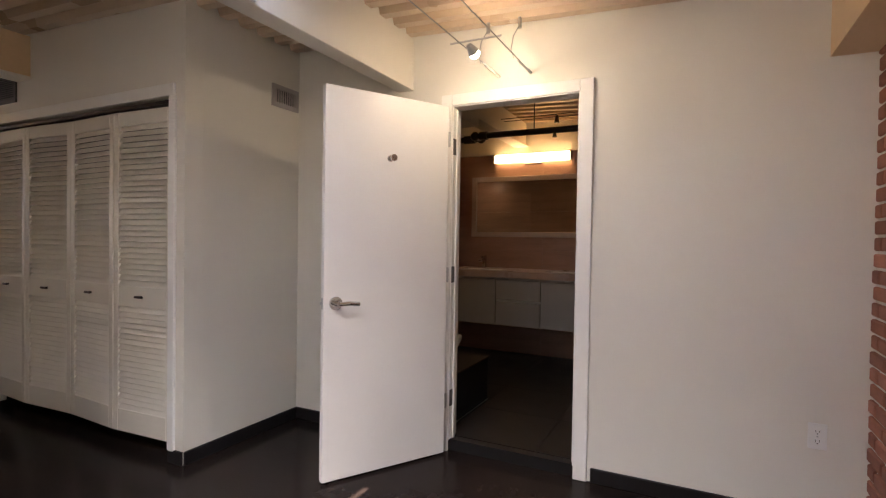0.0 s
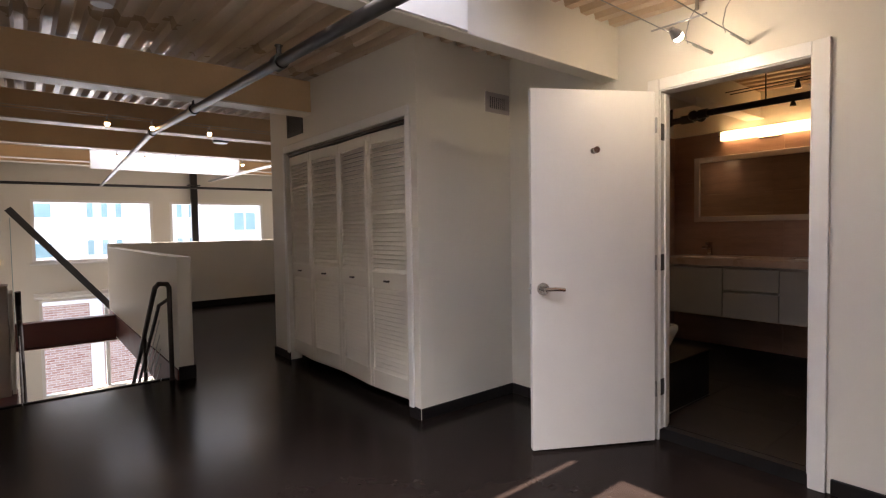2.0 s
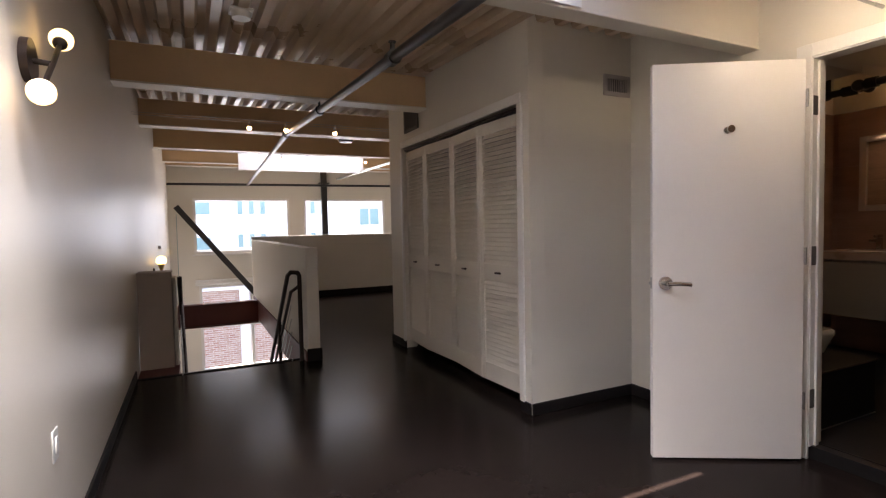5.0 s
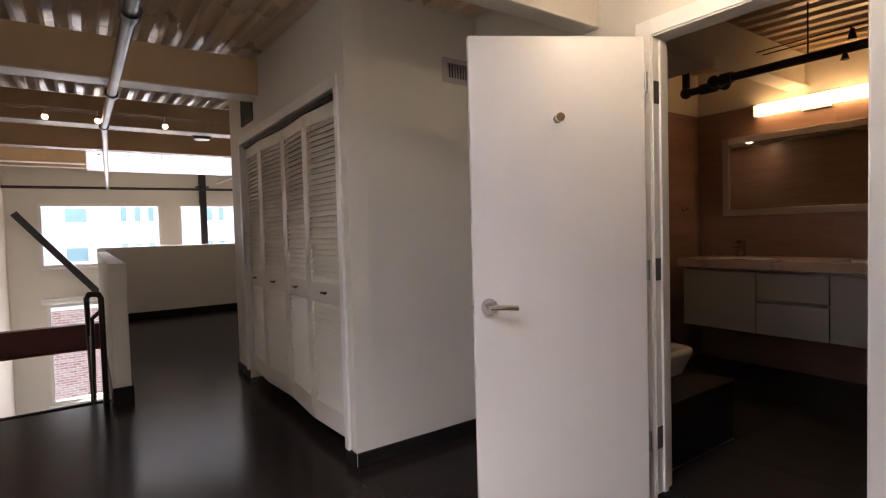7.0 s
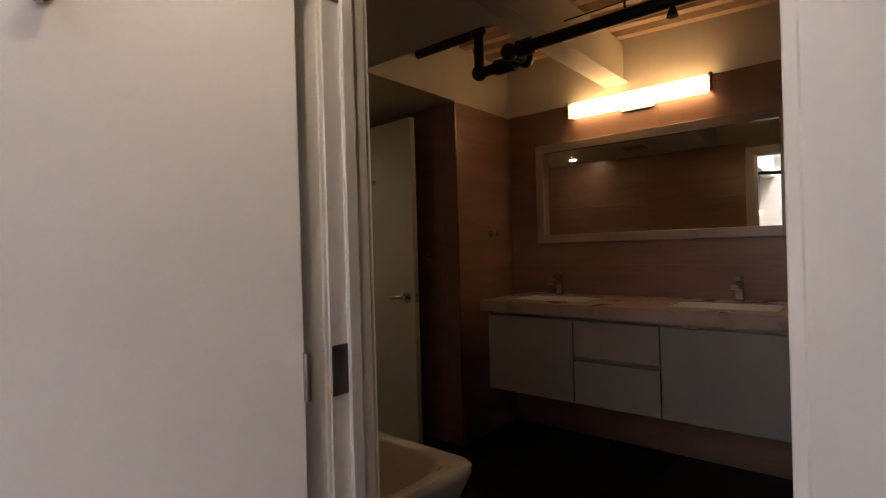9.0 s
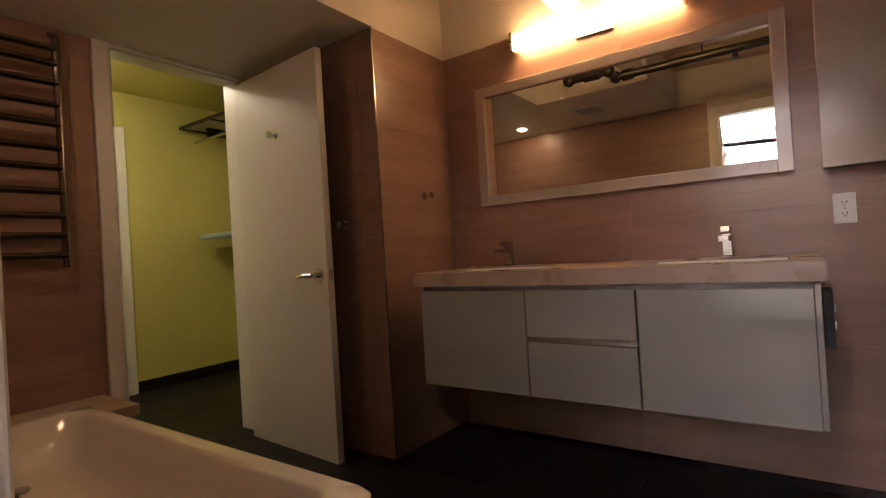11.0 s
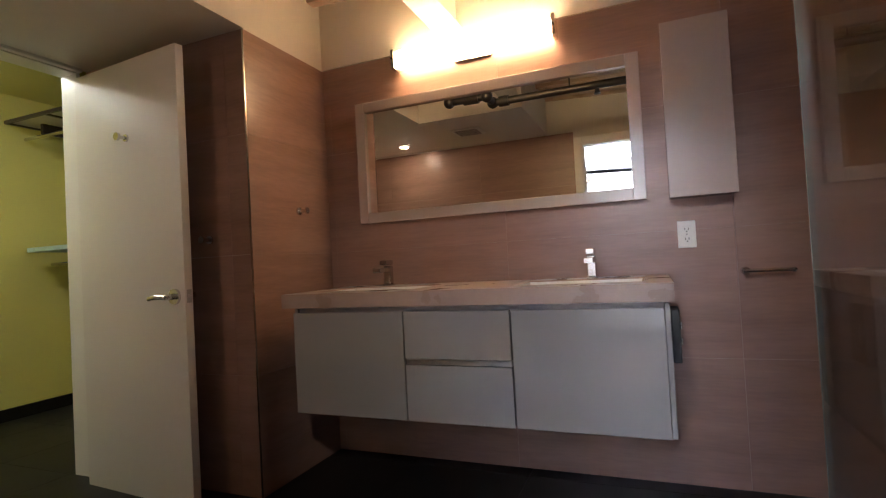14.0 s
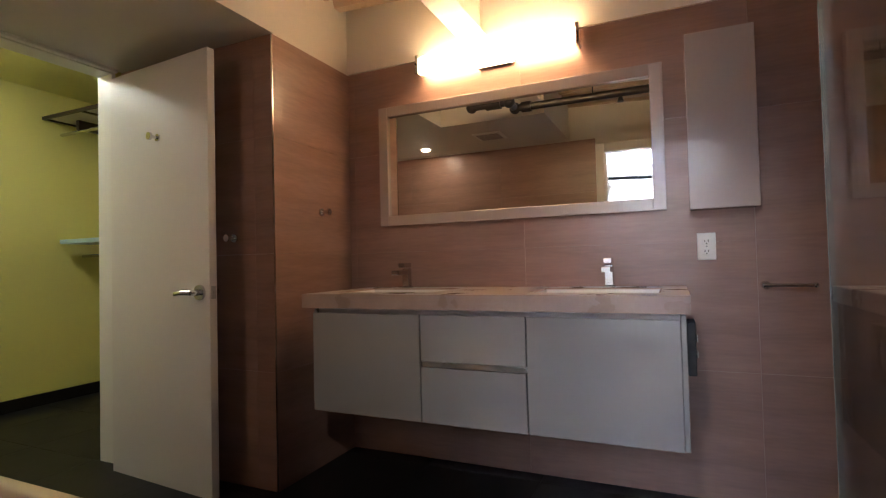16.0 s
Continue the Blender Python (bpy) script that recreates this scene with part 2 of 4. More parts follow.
def piece(name, mesh, at, parent):
    ob = new(name, mesh)
    ob.parent = parent
    ob.location = Vector(at) - ORIGIN[parent.name]
    return ob


def deck_z(x):
    return 2.53 - 0.045 * (x + 1.275)


# ---- structure ----
LOW = -2.75
FZ = -0.07
EDGE = -4.58
setting("floor", bxm((-9.42, 1.12, 1.07, 3.05, -0.30, FZ), (EDGE, 1.12, -0.42, 1.07, -0.30, FZ), (-9.42, -5.3, 3.05, 6.1, -0.30, FZ)), FLOOR, "glossy near-black stained floor", "floor")
setting("bath_floor", bxm((-5.3, 1.40, 3.05, 6.1, -0.25, 0.0)), DARKTILE, "dark grout bed of the bathroom floor", "floor")
setting("lower_floor", bxm((-13.3, 1.2, -0.42, 6.2, LOW - 0.2, LOW)), LOWFLOOR, "grey concrete floor of the lower storey", "floor")
setting("wall_south", bxm((-13.3, 1.3, -0.56, -0.40, LOW, 3.2)), SATIN, "warm white painted long wall", "wall")
# door wall with its opening
OX0, OX1, OZ = -0.98, -0.218, 2.062
setting("wall_north", bxm((-2.226, OX0 - 0.02, 3.04, 3.13, FZ, 2.62), (OX1 + 0.02, 1.40, 3.04, 3.13, FZ, 2.62), (OX0 - 0.02, OX1 + 0.02, 3.04, 3.13, OZ + 0.02, 2.62)), PAINT, "warm white painted wall with a doorway", "wall")
# closet box
setting("wall_closet_front", bxm((-4.87, -4.47, 2.12, 2.24, FZ, 2.72), (-2.345, -2.226, 2.12, 2.24, FZ, 2.72), (-4.47, -2.345, 2.12, 2.24, 2.06, 2.72)), PAINT, "warm white closet wall above louvred doors", "wall")
setting("wall_closet_side", bxm((-2.346, -2.2262, 2.2405, 3.13, FZ, 2.66)), PAINT, "warm white closet side wall", "wall")
setting("wall_closet_back", bxm((-4.87, -2.35, 3.05, 3.13, FZ, 2.75)), PAINT, "plain white wall behind the closet", "wall")
setting("wall_closet_end", bxm((-4.87, -4.75, 2.2405, 3.05, FZ, 2.75), (-5.45, -5.37, 3.16, 6.1, FZ, 2.85), (-5.45, -4.8705, 3.05, 3.155, FZ, 2.85)), PAINT, "warm white closet end wall", "wall")
setting("wall_far_north", bxm((-13.3, -5.45, 6.1, 6.22, LOW, 3.2)), PAINT, "plain white wall", "wall")
setting("wall_east", bxm((1.089, 1.30, -0.42, 3.04, LOW, 2.6)), MORTAR, "mortar bed of a red brick wall", "wall")
setting("wall_lower", bxm((-4.5, -4.38, -0.4, 6.1, LOW, -0.305)), PAINT, "white wall beside the stairs below", "wall")

# half walls round the stairwell
setting("half_wall_side", bxm((-9.28, -4.45, 1.07, 1.19, FZ, 1.04), bevel=0.004), PAINT, "white painted half wall along the stairwell", "half wall")
setting("half_wall_cross", bxm((-9.42, -9.282, 1.07, 6.1, FZ, 1.10), bevel=0.004), PAINT, "white painted half wall at the edge of the upper floor", "half wall")
setting("slab_edge", bxm((-9.28, -4.45, 1.05, 1.066, -0.30, 0.02)), RED, "oxide red steel edge of the upper floor", "trim")

# facade with four window openings
W1, W2, WZ = (0.13, 2.40), (2.76, 5.02), (0.66, 2.02)
L1, LZ = (0.20, 2.75), (-2.25, -0.12)
setting("wall_west", bxm(
    (-13.40, -13.2, -0.42, W1[0], LOW, 3.2), (-13.40, -13.2, W1[1], W2[0], 0.3, 3.2), (-13.40, -13.2, W2[1], 6.2, LOW, 3.2),
    (-13.40, -13.2, W1[0], W1[1], WZ[1], 3.2), (-13.40, -13.2, W2[0], W2[1], WZ[1], 3.2),
    (-13.40, -13.2, W1[0], W1[1], LZ[1], WZ[0]), (-13.40, -13.2, W1[1], W2[1], LZ[1], 0.3), (-13.40, -13.2, W2[0], W2[1], 0.3, WZ[0]),
    (-13.40, -13.2, L1[1], W2[1], LOW, LZ[1]), (-13.40, -13.2, W1[0], L1[1], LOW, LZ[0]), (-13.40, -13.2, W1[0], L1[0], LZ[0], LZ[1])),
    PAINT, "white painted wall with wide windows", "wall")


def window(name, y0, y1, z0, z1, bars, label):
    w = tagged(thing(name, (-13.25, (y0 + y1) / 2, z0), label, "window"), kind="structure")
    f = 0.06
    part("window_frame", bxm((-13.32, -13.18, y0, y0 + f, z0, z1), (-13.32, -13.18, y1 - f, y1, z0, z1), (-13.32, -13.18, y0 + f, y1 - f, z1 - f, z1), (-13.32, -13.18, y0 + f, y1 - f, z0, z0 + f)), PANEL_WHITE, w, round_faces=False)
    for y in bars[0]:
        part("mullion", bxm((-13.31, -13.19, y - 0.035, y + 0.035, z0 + f, z1 - f)), PANEL_WHITE, w, round_faces=False)
    for z in bars[1]:
        part("transom", bxm((-13.305, -13.195, y0 + f, y1 - f, z - 0.05, z + 0.05)), PANEL_WHITE, w, round_faces=False)
    p = part("pane", bxm((-13.268, -13.262, y0 + f, y1 - f, z0 + f, z1 - f)), PANE, w, round_faces=False)
    p.visible_shadow = False
    part("window_sill", bxm((-13.199, -13.10, y0 - 0.05, y1 + 0.05, z0 - 0.045, z0 - 0.005), bevel=0.006), PANEL_WHITE, w)
    return w


window("window_1", *W1, *WZ, ((), ()), "wide white-framed window onto a pale building")
window("window_2", *W2, *WZ, ((), ()), "wide white-framed window behind a dark post")
window("window_3", *L1, *LZ, ((1.40,), (-1.13,)), "tall white-framed lower window onto a brick building")


def roller_blind():
    b = thing("roller_blind", (-13.1, 1.4, -0.12), "rolled-up white roller blind above a lower window", "blind")
    part("roll", cyl((-13.1, 0.12, -0.06), (-13.1, 2.85, -0.06), 0.05), PANEL_WHITE, b)
    part("valance", bxm((-13.19, -13.04, 0.12, 2.85, -0.02, 0.02), bevel=0.004), PANEL_WHITE, b)


roller_blind()

# roof deck: a corrugated sheet with skylight openings
SKY1, SKY2 = (-1.65, -0.12, -0.35, 1.72), (-10.75, -9.55, 1.0, 3.65)


def deck():
    bm = bmesh.new()
    pitch, depth = 0.15, 0.045
    ys, y = [], -0.5
    while y < 6.2:
        ys += [(y, 0), (y + 0.055, 0), (y + 0.075, depth), (y + 0.13, depth)]
        y += pitch
    for a, b in ((-13.4, SKY2[0]), (SKY2[0], SKY2[1]), (SKY2[1], SKY1[0]), (SKY1[0], SKY1[1]), (SKY1[1], 1.5)):
        prev = None
        for y, dz in ys:
            hole = (a == SKY2[0] and SKY2[2] < y < SKY2[3]) or (a == SKY1[0] and SKY1[2] < y < SKY1[3])
            cur = None if hole else (bm.verts.new((a, y, deck_z(a) + dz)), bm.verts.new((b, y, deck_z(b) + dz)))
            if prev and cur:
                bm.faces.new((prev[0], prev[1], cur[1], cur[0]))
            prev = cur
    bmesh.ops.recalc_face_normals(bm, faces=bm.faces)
    bmesh.ops.solidify(bm, geom=list(bm.faces), thickness=0.004)
    return bm


setting("ceiling", deck(), DECK, "cream painted corrugated metal roof deck", "ceiling")


def roof_cover():
    """Insulation above the deck, open at the skylights."""
    out = []
    for a, b, holes in ((-13.4, SKY2[0], None), (SKY2[0], SKY2[1], SKY2), (SKY2[1], SKY1[0], None), (SKY1[0], SKY1[1], SKY1), (SKY1[1], 1.5, None)):
        z = deck_z(a) + 0.06
        for y0, y1 in ([(-0.56, 6.22)] if not holes else [(-0.56, holes[2]), (holes[3], 6.22)]):
            out.append((a, b, y0, y1, z, z + 0.1))
    return bxm(*out)


setting("roof", roof_cover(), STUCCO, "pale roof covering", "roof")


def skylight(name, box, z0, z1, drop, label):
    x0, x1, y0, y1 = box
    s = tagged(thing(name, ((x0 + x1) / 2, y0, z1), label, "skylight"), kind="structure")
    t = 0.03
    part("curb", bxm((x0, x0 + t, y0, y1, z0 - drop, z1), (x1 - t, x1, y0, y1, z0, z1), (x0 + t, x1 - t, y0, y0 + t, z0, z1), (x0 + t, x1 - t, y1 - t, y1, z0, z1)), PANEL_WHITE, s, round_faces=False)
    part("glazing_bar", bxm(((x0 + x1) / 2 - 0.02, (x0 + x1) / 2 + 0.02, y0, y1, z1, z1 + 0.03)), PANEL_WHITE, s, round_faces=False)
    p = part("pane", bxm((x0, x1, y0, y1, z1 + 0.032, z1 + 0.04)), PANE, s, round_faces=False)
    p.visible_shadow = False


skylight("skylight_1", SKY1, 2.50, 2.95, 0.0, "white-lined skylight well above the loft")
skylight("skylight_2", SKY2, 2.88, 3.2, 0.42, "bright far skylight with white lining")

# beams across the loft
BEAMS = [(-3.93, 2.12), (-6.2, 6.1), (-8.75, 6.1), (-11.6, 6.1), (-12.7, 6.1)]
for x, y1 in BEAMS:
    zt = deck_z(x) - 0.02
    zb = zt - 0.30
    b = tagged(thing("ceiling_beam", (x, -0.4, zb), "cream painted steel roof beam across the loft", "beam", "roof beams"), kind="structure")
    part("web", bxm((x - 0.07, x + 0.07, -0.4, y1, zb + 0.015, zt)), BEAM, b, round_faces=False)
    part("flange", bxm((x - 0.095, x + 0.095, -0.4, y1, zb, zb + 0.014), bevel=0.003), LOUVRE, b, round_faces=False)
b = tagged(thing("boxed_beam", (-1.35, 1.2, 2.2), "cream boxed beam with a pale soffit edge", "beam"), kind="structure")
part("side_lining", bxm((-1.274, -1.252, -0.4, 1.72, 2.205, 2.60), bevel=0.002), PANEL_WHITE, b, round_faces=False)
# casing flares unseen above the soffit, shaped to cut sun to a thin streak
part("casing", prism([(-1.275, 2.21), (-1.372, 2.21), (-1.508, 2.40), (-1.508, 2.56), (-1.275, 2.56)], "y", -0.4, 3.04), PAINT, b, round_faces=False)
part("soffit", bxm((-1.382, -1.268, -0.4, 3.038, 2.196, 2.209), bevel=0.003), PAINT, b, round_faces=False)
b = tagged(thing("east_beam", (1.0, 1.2, 2.1), "tan boxed beam along the brick wall", "beam"), kind="structure")
part("casing", bxm((0.90, 1.12, -0.4, 3.04, 2.10, 2.43)), BEAM, b, round_faces=False)

# bathroom shell
setting("bath_wall_back", bxm((-2.30, 1.40, 5.615, 5.75, 0, 2.80)), PAINT, "cream upper wall above brown tiles", "wall")
setting("bath_wing_wall", bxm((-3.30, -2.185, 4.975, 5.615, 0, 2.80)), PAINT, "short wall beside the vanity", "wall")
BDY0, BDY1 = 4.19, 4.93
setting("bath_wall_west", bxm((-3.40, -3.285, 3.13, BDY0, 0, 2.75), (-3.40, -3.285, BDY0, BDY1, 2.197, 2.75), (-3.40, -3.3005, BDY1, 6.1, 0, 2.75)), LIME, "wall between bathroom and green closet", "wall")
setting("bath_wall_east", bxm((1.10, 1.50, 3.13, 5.75, 0, 2.6)), GROUT, "brown tiled end wall of the bathroom", "wall")
setting("bath_low_ceiling", bxm((-3.285, -2.17, 3.148, 4.975, 2.205, 2.60), (-2.17, -1.30, 3.148, 4.19, 2.205, 2.56)), PAINT, "low cream dropped ceiling", "ceiling")
b = tagged(thing("bath_beam", (-1.37, 4.2, 2.28), "cream roof beam above the vanity lamp", "beam"), kind="structure")
part("web", bxm((-1.42, -1.33, 4.19, 5.615, 2.285, 2.53)), PAINT, b, round_faces=False)
part("flange", bxm((-1.45, -1.30, 4.19, 5.614, 2.27, 2.284), bevel=0.003), PAINT, b, round_faces=False)
# green closet
setting("green_wall_west", bxm((-5.37, -5.10, 3.16, 6.0, 0, 2.8)), LIME, "lime green closet wall", "wall")
setting("green_wall_north", bxm((-5.10, -3.40, 6.0, 6.1, 0, 2.8)), LIME, "lime green closet wall", "wall")
setting("green_ceiling", bxm((-5.10, -3.40, 3.16, 6.0, 2.56, 2.62)), LIME, "lime green closet ceiling", "ceiling")
setting("baseboard_green", bxm((-5.10, -5.085, 5.04, 5.985, 0, 0.10), (-5.085, -3.405, 5.985, 6.0, 0, 0.10)), BASE, "black baseboard", "baseboard")
setting("green_casing", bxm((-5.10, -5.07, 4.90, 5.03, 0, 2.26), (-5.10, -5.072, 3.9, 4.899, 2.15, 2.26), bevel=0.004), PANEL_WHITE, "white door casing in the green closet", "trim")

# baseboards in the loft
for i, bx in enumerate([(-2.2255, -2.21, 2.12, 3.025, FZ, 0.008), (-2.226, OX0 - 0.10, 3.024, 3.04, FZ, 0.008), (OX1 + 0.10, 1.12, 3.024, 3.04, FZ, 0.008), (-2.345, -2.2255, 2.104, 2.12, FZ, 0.008),
                        (-4.885, -4.47, 2.104, 2.12, FZ, 0.008), (-4.886, -4.87, 2.12, 3.05, FZ, 0.008), (-9.28, -9.266, 1.2, 6.1, FZ, 0.03), (-9.28, -4.45, 1.19, 1.205, FZ, 0.03), (-4.45, -4.434, 1.06, 1.205, FZ, 0.05), (EDGE, 1.12, -0.40, -0.386, FZ, 0.01)]):
    setting("baseboard", bxm(bx, bevel=0.003), BASE, "black painted baseboard", "baseboard")
setting("stair_nosing", bxm((EDGE - 0.006, EDGE + 0.03, -0.39, 1.05, FZ, FZ + 0.008), bevel=0.003), BASE, "dark edge strip at the head of the stairs", "trim")

# ---- doors ----


def lever(parent, x, y, z, side, reach):
    """Lever handle on a face at y, out towards side, its arm reaching along x."""
    h = part("handle", cyl((x, y, z), (x, y + side * 0.012, z), 0.036, n=24), CHROME, parent, "brushed chrome lever handle")
    part("spindle", cyl((x, y + side * 0.01, z), (x, y + side * 0.055, z), 0.013), CHROME, h)
    part("lever", tube([(x, y + side * 0.05, z), (x + reach * 0.5, y + side * 0.056, z + 0.002), (x + reach, y + side * 0.05, z - 0.004)], 0.0125), CHROME, h)


def coat_hook(parent, x, y, z, side):
    k = part("coat_hook", cyl((x, y, z), (x, y + side * 0.008, z), 0.018), CHROME, parent, "small chrome coat hook")
    part("peg", cyl((x, y + side * 0.006, z), (x, y + side * 0.045, z), 0.008), CHROME, k)
    part("cap", cyl((x, y + side * 0.04, z), (x, y + side * 0.052, z), 0.019), CHROME, k)


def plain_door(name, width, height, handle_z, label, reach, foot=-0.012):
    d = thing(name, (0, 0, 0), label, "door")
    part("leaf", bxm((0, width, -0.02, 0.02, foot, height), bevel=0.002), DOOR_WHITE, d, round_faces=False)
    lever(d, width - 0.065, -0.02, handle_z, -1, reach)
    lever(d, width - 0.065, 0.02, handle_z, 1, reach)
    part("latch_plate", bxm((width - 0.0005, width + 0.002, -0.012, 0.012, handle_z - 0.03, handle_z + 0.03)), STEEL, d, round_faces=False)
    part("latch", bxm((width + 0.001, width + 0.012, -0.007, 0.007, handle_z - 0.008, handle_z + 0.008), bevel=0.002), STEEL, d)
    for z in (0.25, height / 2, height - 0.2):
        part("hinge", cyl((-0.004, 0.024, z - 0.045), (-0.004, 0.024, z + 0.045), 0.007), STEEL, d)
    return d


HX, HY = -1.0, 3.0
ang = math.degrees(math.atan2(2.31 - 2.985, -1.39 - HX))
main_door = plain_door("door_1", 0.775, 2.04, 0.885, "white flush door standing open into the loft", -0.115, -0.068)
coat_hook(main_door, 0.395, 0.02, 1.685, 1)
main_door.matrix_basis = pose(HX, HY - 0.02, 0.012, 0, 0, ang)
bath_door = plain_door("door_2", 0.80, 2.10, 0.945, "white flush door standing open beside the green closet", -0.115)
coat_hook(bath_door, 0.42, -0.02, 1.72, -1)
bath_door.matrix_basis = pose(-3.195, 4.865, 0.014, 0, 0, -4.5)


def frame_of(name, x0, x1, z1, label):
    f = tagged(thing(name, (x0, 3.04, 0), label, "door frame"), kind="structure")
    c, ch = 0.08, 0.075
    part("casing", bxm((x0 - c, x0 - 0.006, 3.020, 3.0395, FZ, z1 + ch), bevel=0.003), PANEL_WHITE, f, round_faces=False)
    part("casing", bxm((x1 + 0.006, x1 + c, 3.020, 3.0395, FZ, z1 + ch), bevel=0.003), PANEL_WHITE, f, round_faces=False)
    part("head_casing", bxm((x0 - 0.005, x1 + 0.005, 3.020, 3.0395, z1 + 0.006, z1 + ch), bevel=0.003), PANEL_WHITE, f, round_faces=False)
    for a, b in ((x0 - 0.02, x0), (x1, x1 + 0.02)):
        part("jamb", bxm((a, b, 3.03, 3.138, 0, z1)), PANEL_WHITE, f, round_faces=False)
    part("head_jamb", bxm((x0 - 0.02, x1 + 0.02, 3.03, 3.138, z1, z1 + 0.02)), PANEL_WHITE, f, round_faces=False)
    for a, b in ((x0, x0 + 0.012), (x1 - 0.012, x1)):
        part("stop", bxm((a, b, 3.07, 3.10, 0, z1 - 0.012), bevel=0.002), PANEL_WHITE, f, round_faces=False)
    part("casing", bxm((x0 - c, x0 - 0.006, 3.1475, 3.157, 0, z1 + c), bevel=0.003), PANEL_WHITE, f, round_faces=False)
    part("casing", bxm((x1 + 0.006, x1 + c, 3.1475, 3.157, 0, z1 + c), bevel=0.003), PANEL_WHITE, f, round_faces=False)
    part("head_casing", bxm((x0 - 0.005, x1 + 0.005, 3.1475, 3.157, z1 + 0.006, z1 + c), bevel=0.003), PANEL_WHITE, f, round_faces=False)
    part("strike_plate", bxm((x1 - 0.002, x1 + 0.0005, 3.035, 3.06, 0.88, 0.95)), STEEL, f, round_faces=False)
    for z in (0.26, 1.03, 1.82):
        part("hinge_plate", bxm((x0 - 0.0005, x0 + 0.003, 3.032, 3.070, z - 0.05, z + 0.05)), VENT_DARK, f, "dark steel hinge plate", round_faces=False)


frame_of("door_frame_1", OX0, OX1, OZ, "white painted door casing with square edges")
f = tagged(thing("door_frame_2", (-3.285, BDY0, 0), "white painted casing of the green closet doorway", "door frame"), kind="structure")
part("casing", bxm((-3.284, -3.255, BDY0 - 0.075, BDY0, 0, 2.2045), bevel=0.003), PANEL_WHITE, f, round_faces=False)
part("head_casing", bxm((-3.284, -3.255, BDY0 + 0.001, BDY1, 2.186, 2.2045), bevel=0.003), PANEL_WHITE, f, round_faces=False)
part("jamb", bxm((-3.41, -3.2845, BDY0 - 0.001, BDY0 + 0.018, 0, 2.18)), PANEL_WHITE, f, round_faces=False)
part("jamb", bxm((-3.41, -3.2845, BDY1 - 0.018, BDY1 + 0.001, 0, 2.18)), PANEL_WHITE, f, round_faces=False)
part("head_jamb", bxm((-3.41, -3.2845, BDY0 - 0.001, BDY1, 2.18, 2.196)), PANEL_WHITE, f, round_faces=False)


def louvred_door():
    w = 0.518
    d = thing("louvred_door", (0, 0, 0), "cream painted bifold door leaf with louvred slats", "door", "bifold closet doors")
    for a, b in ((0, 0.045), (w - 0.045, w)):
        part("stile", bxm((a, b, -0.015, 0.015, 0.02, 2.0), bevel=0.003), LOUVRE, d, round_faces=False)
    for a, b in ((0.02, 0.16), (0.80, 0.93), (1.915, 2.0)):
        part("rail", bxm((0.045, w - 0.045, -0.014, 0.014, a, b), bevel=0.003), LOUVRE, d, round_faces=False)
    bm = bxm((-(w - 0.09) / 2, (w - 0.09) / 2, -0.0195, 0.0195, -0.003, 0.003))
    bmesh.ops.rotate(bm, verts=bm.verts, cent=(0, 0, 0), matrix=Matrix.Rotation(radians(56), 3, "X"))
    slat = make("slat", bm, LOUVRE)
    for z0, z1 in ((0.16, 0.80), (0.93, 1.915)):
        k = round((z1 - z0) / 0.034)
        for i in range(k):
            piece("slat", slat, (w / 2, 0, z0 + (i + 0.5) * (z1 - z0) / k), d)
    kb = part("knob", cyl((w / 2, -0.014, 0.868), (w / 2, -0.034, 0.868), 0.007), BRONZE, d, "small dark bar knob")
    part("bar", cyl((w / 2 - 0.03, -0.036, 0.868), (w / 2 + 0.03, -0.036, 0.868), 0.008), BRONZE, kb)
    return d


first = louvred_door()
fold = 3.2
wx = 0.518 * math.cos(radians(fold))
x = -4.455
for i in range(4):
    sgn = -1 if i % 2 == 0 else 1
    m = pose(x, 2.165 - (0.518 * math.sin(radians(fold)) if i % 2 else 0), 0, 0, 0, sgn * fold)
    if i == 0:
        first.matrix_basis = m
    else:
        copy_thing(first, m)
    x += wx + 0.004
tr = thing("closet_track", (-3.4, 2.15, 2.03), "white closet door head trim with a dark track", "door track")
part("rail", bxm((-4.46, -2.355, 2.135, 2.165, 2.015, 2.035)), BRONZE, tr, round_faces=False)
part("head_trim", bxm((-4.50, -2.30, 2.100, 2.119, 2.045, 2.115), bevel=0.004), PANEL_WHITE, tr, round_faces=False)
for a, b in ((-4.52, -4.472), (-2.345, -2.29)):
    setting("closet_trim", bxm((a, b, 2.101, 2.119, 0, 2.044), bevel=0.004), PANEL_WHITE, "white closet door trim", "trim")
# added dark sheet behind the slats, its colour stands for the closet's shade
setting("closet_interior", bxm((-4.47, -2.35, 2.30, 2.32, 0, 2.6)), SHADOW_GAP, "dark sheet standing for the shade inside the closet", "closet")

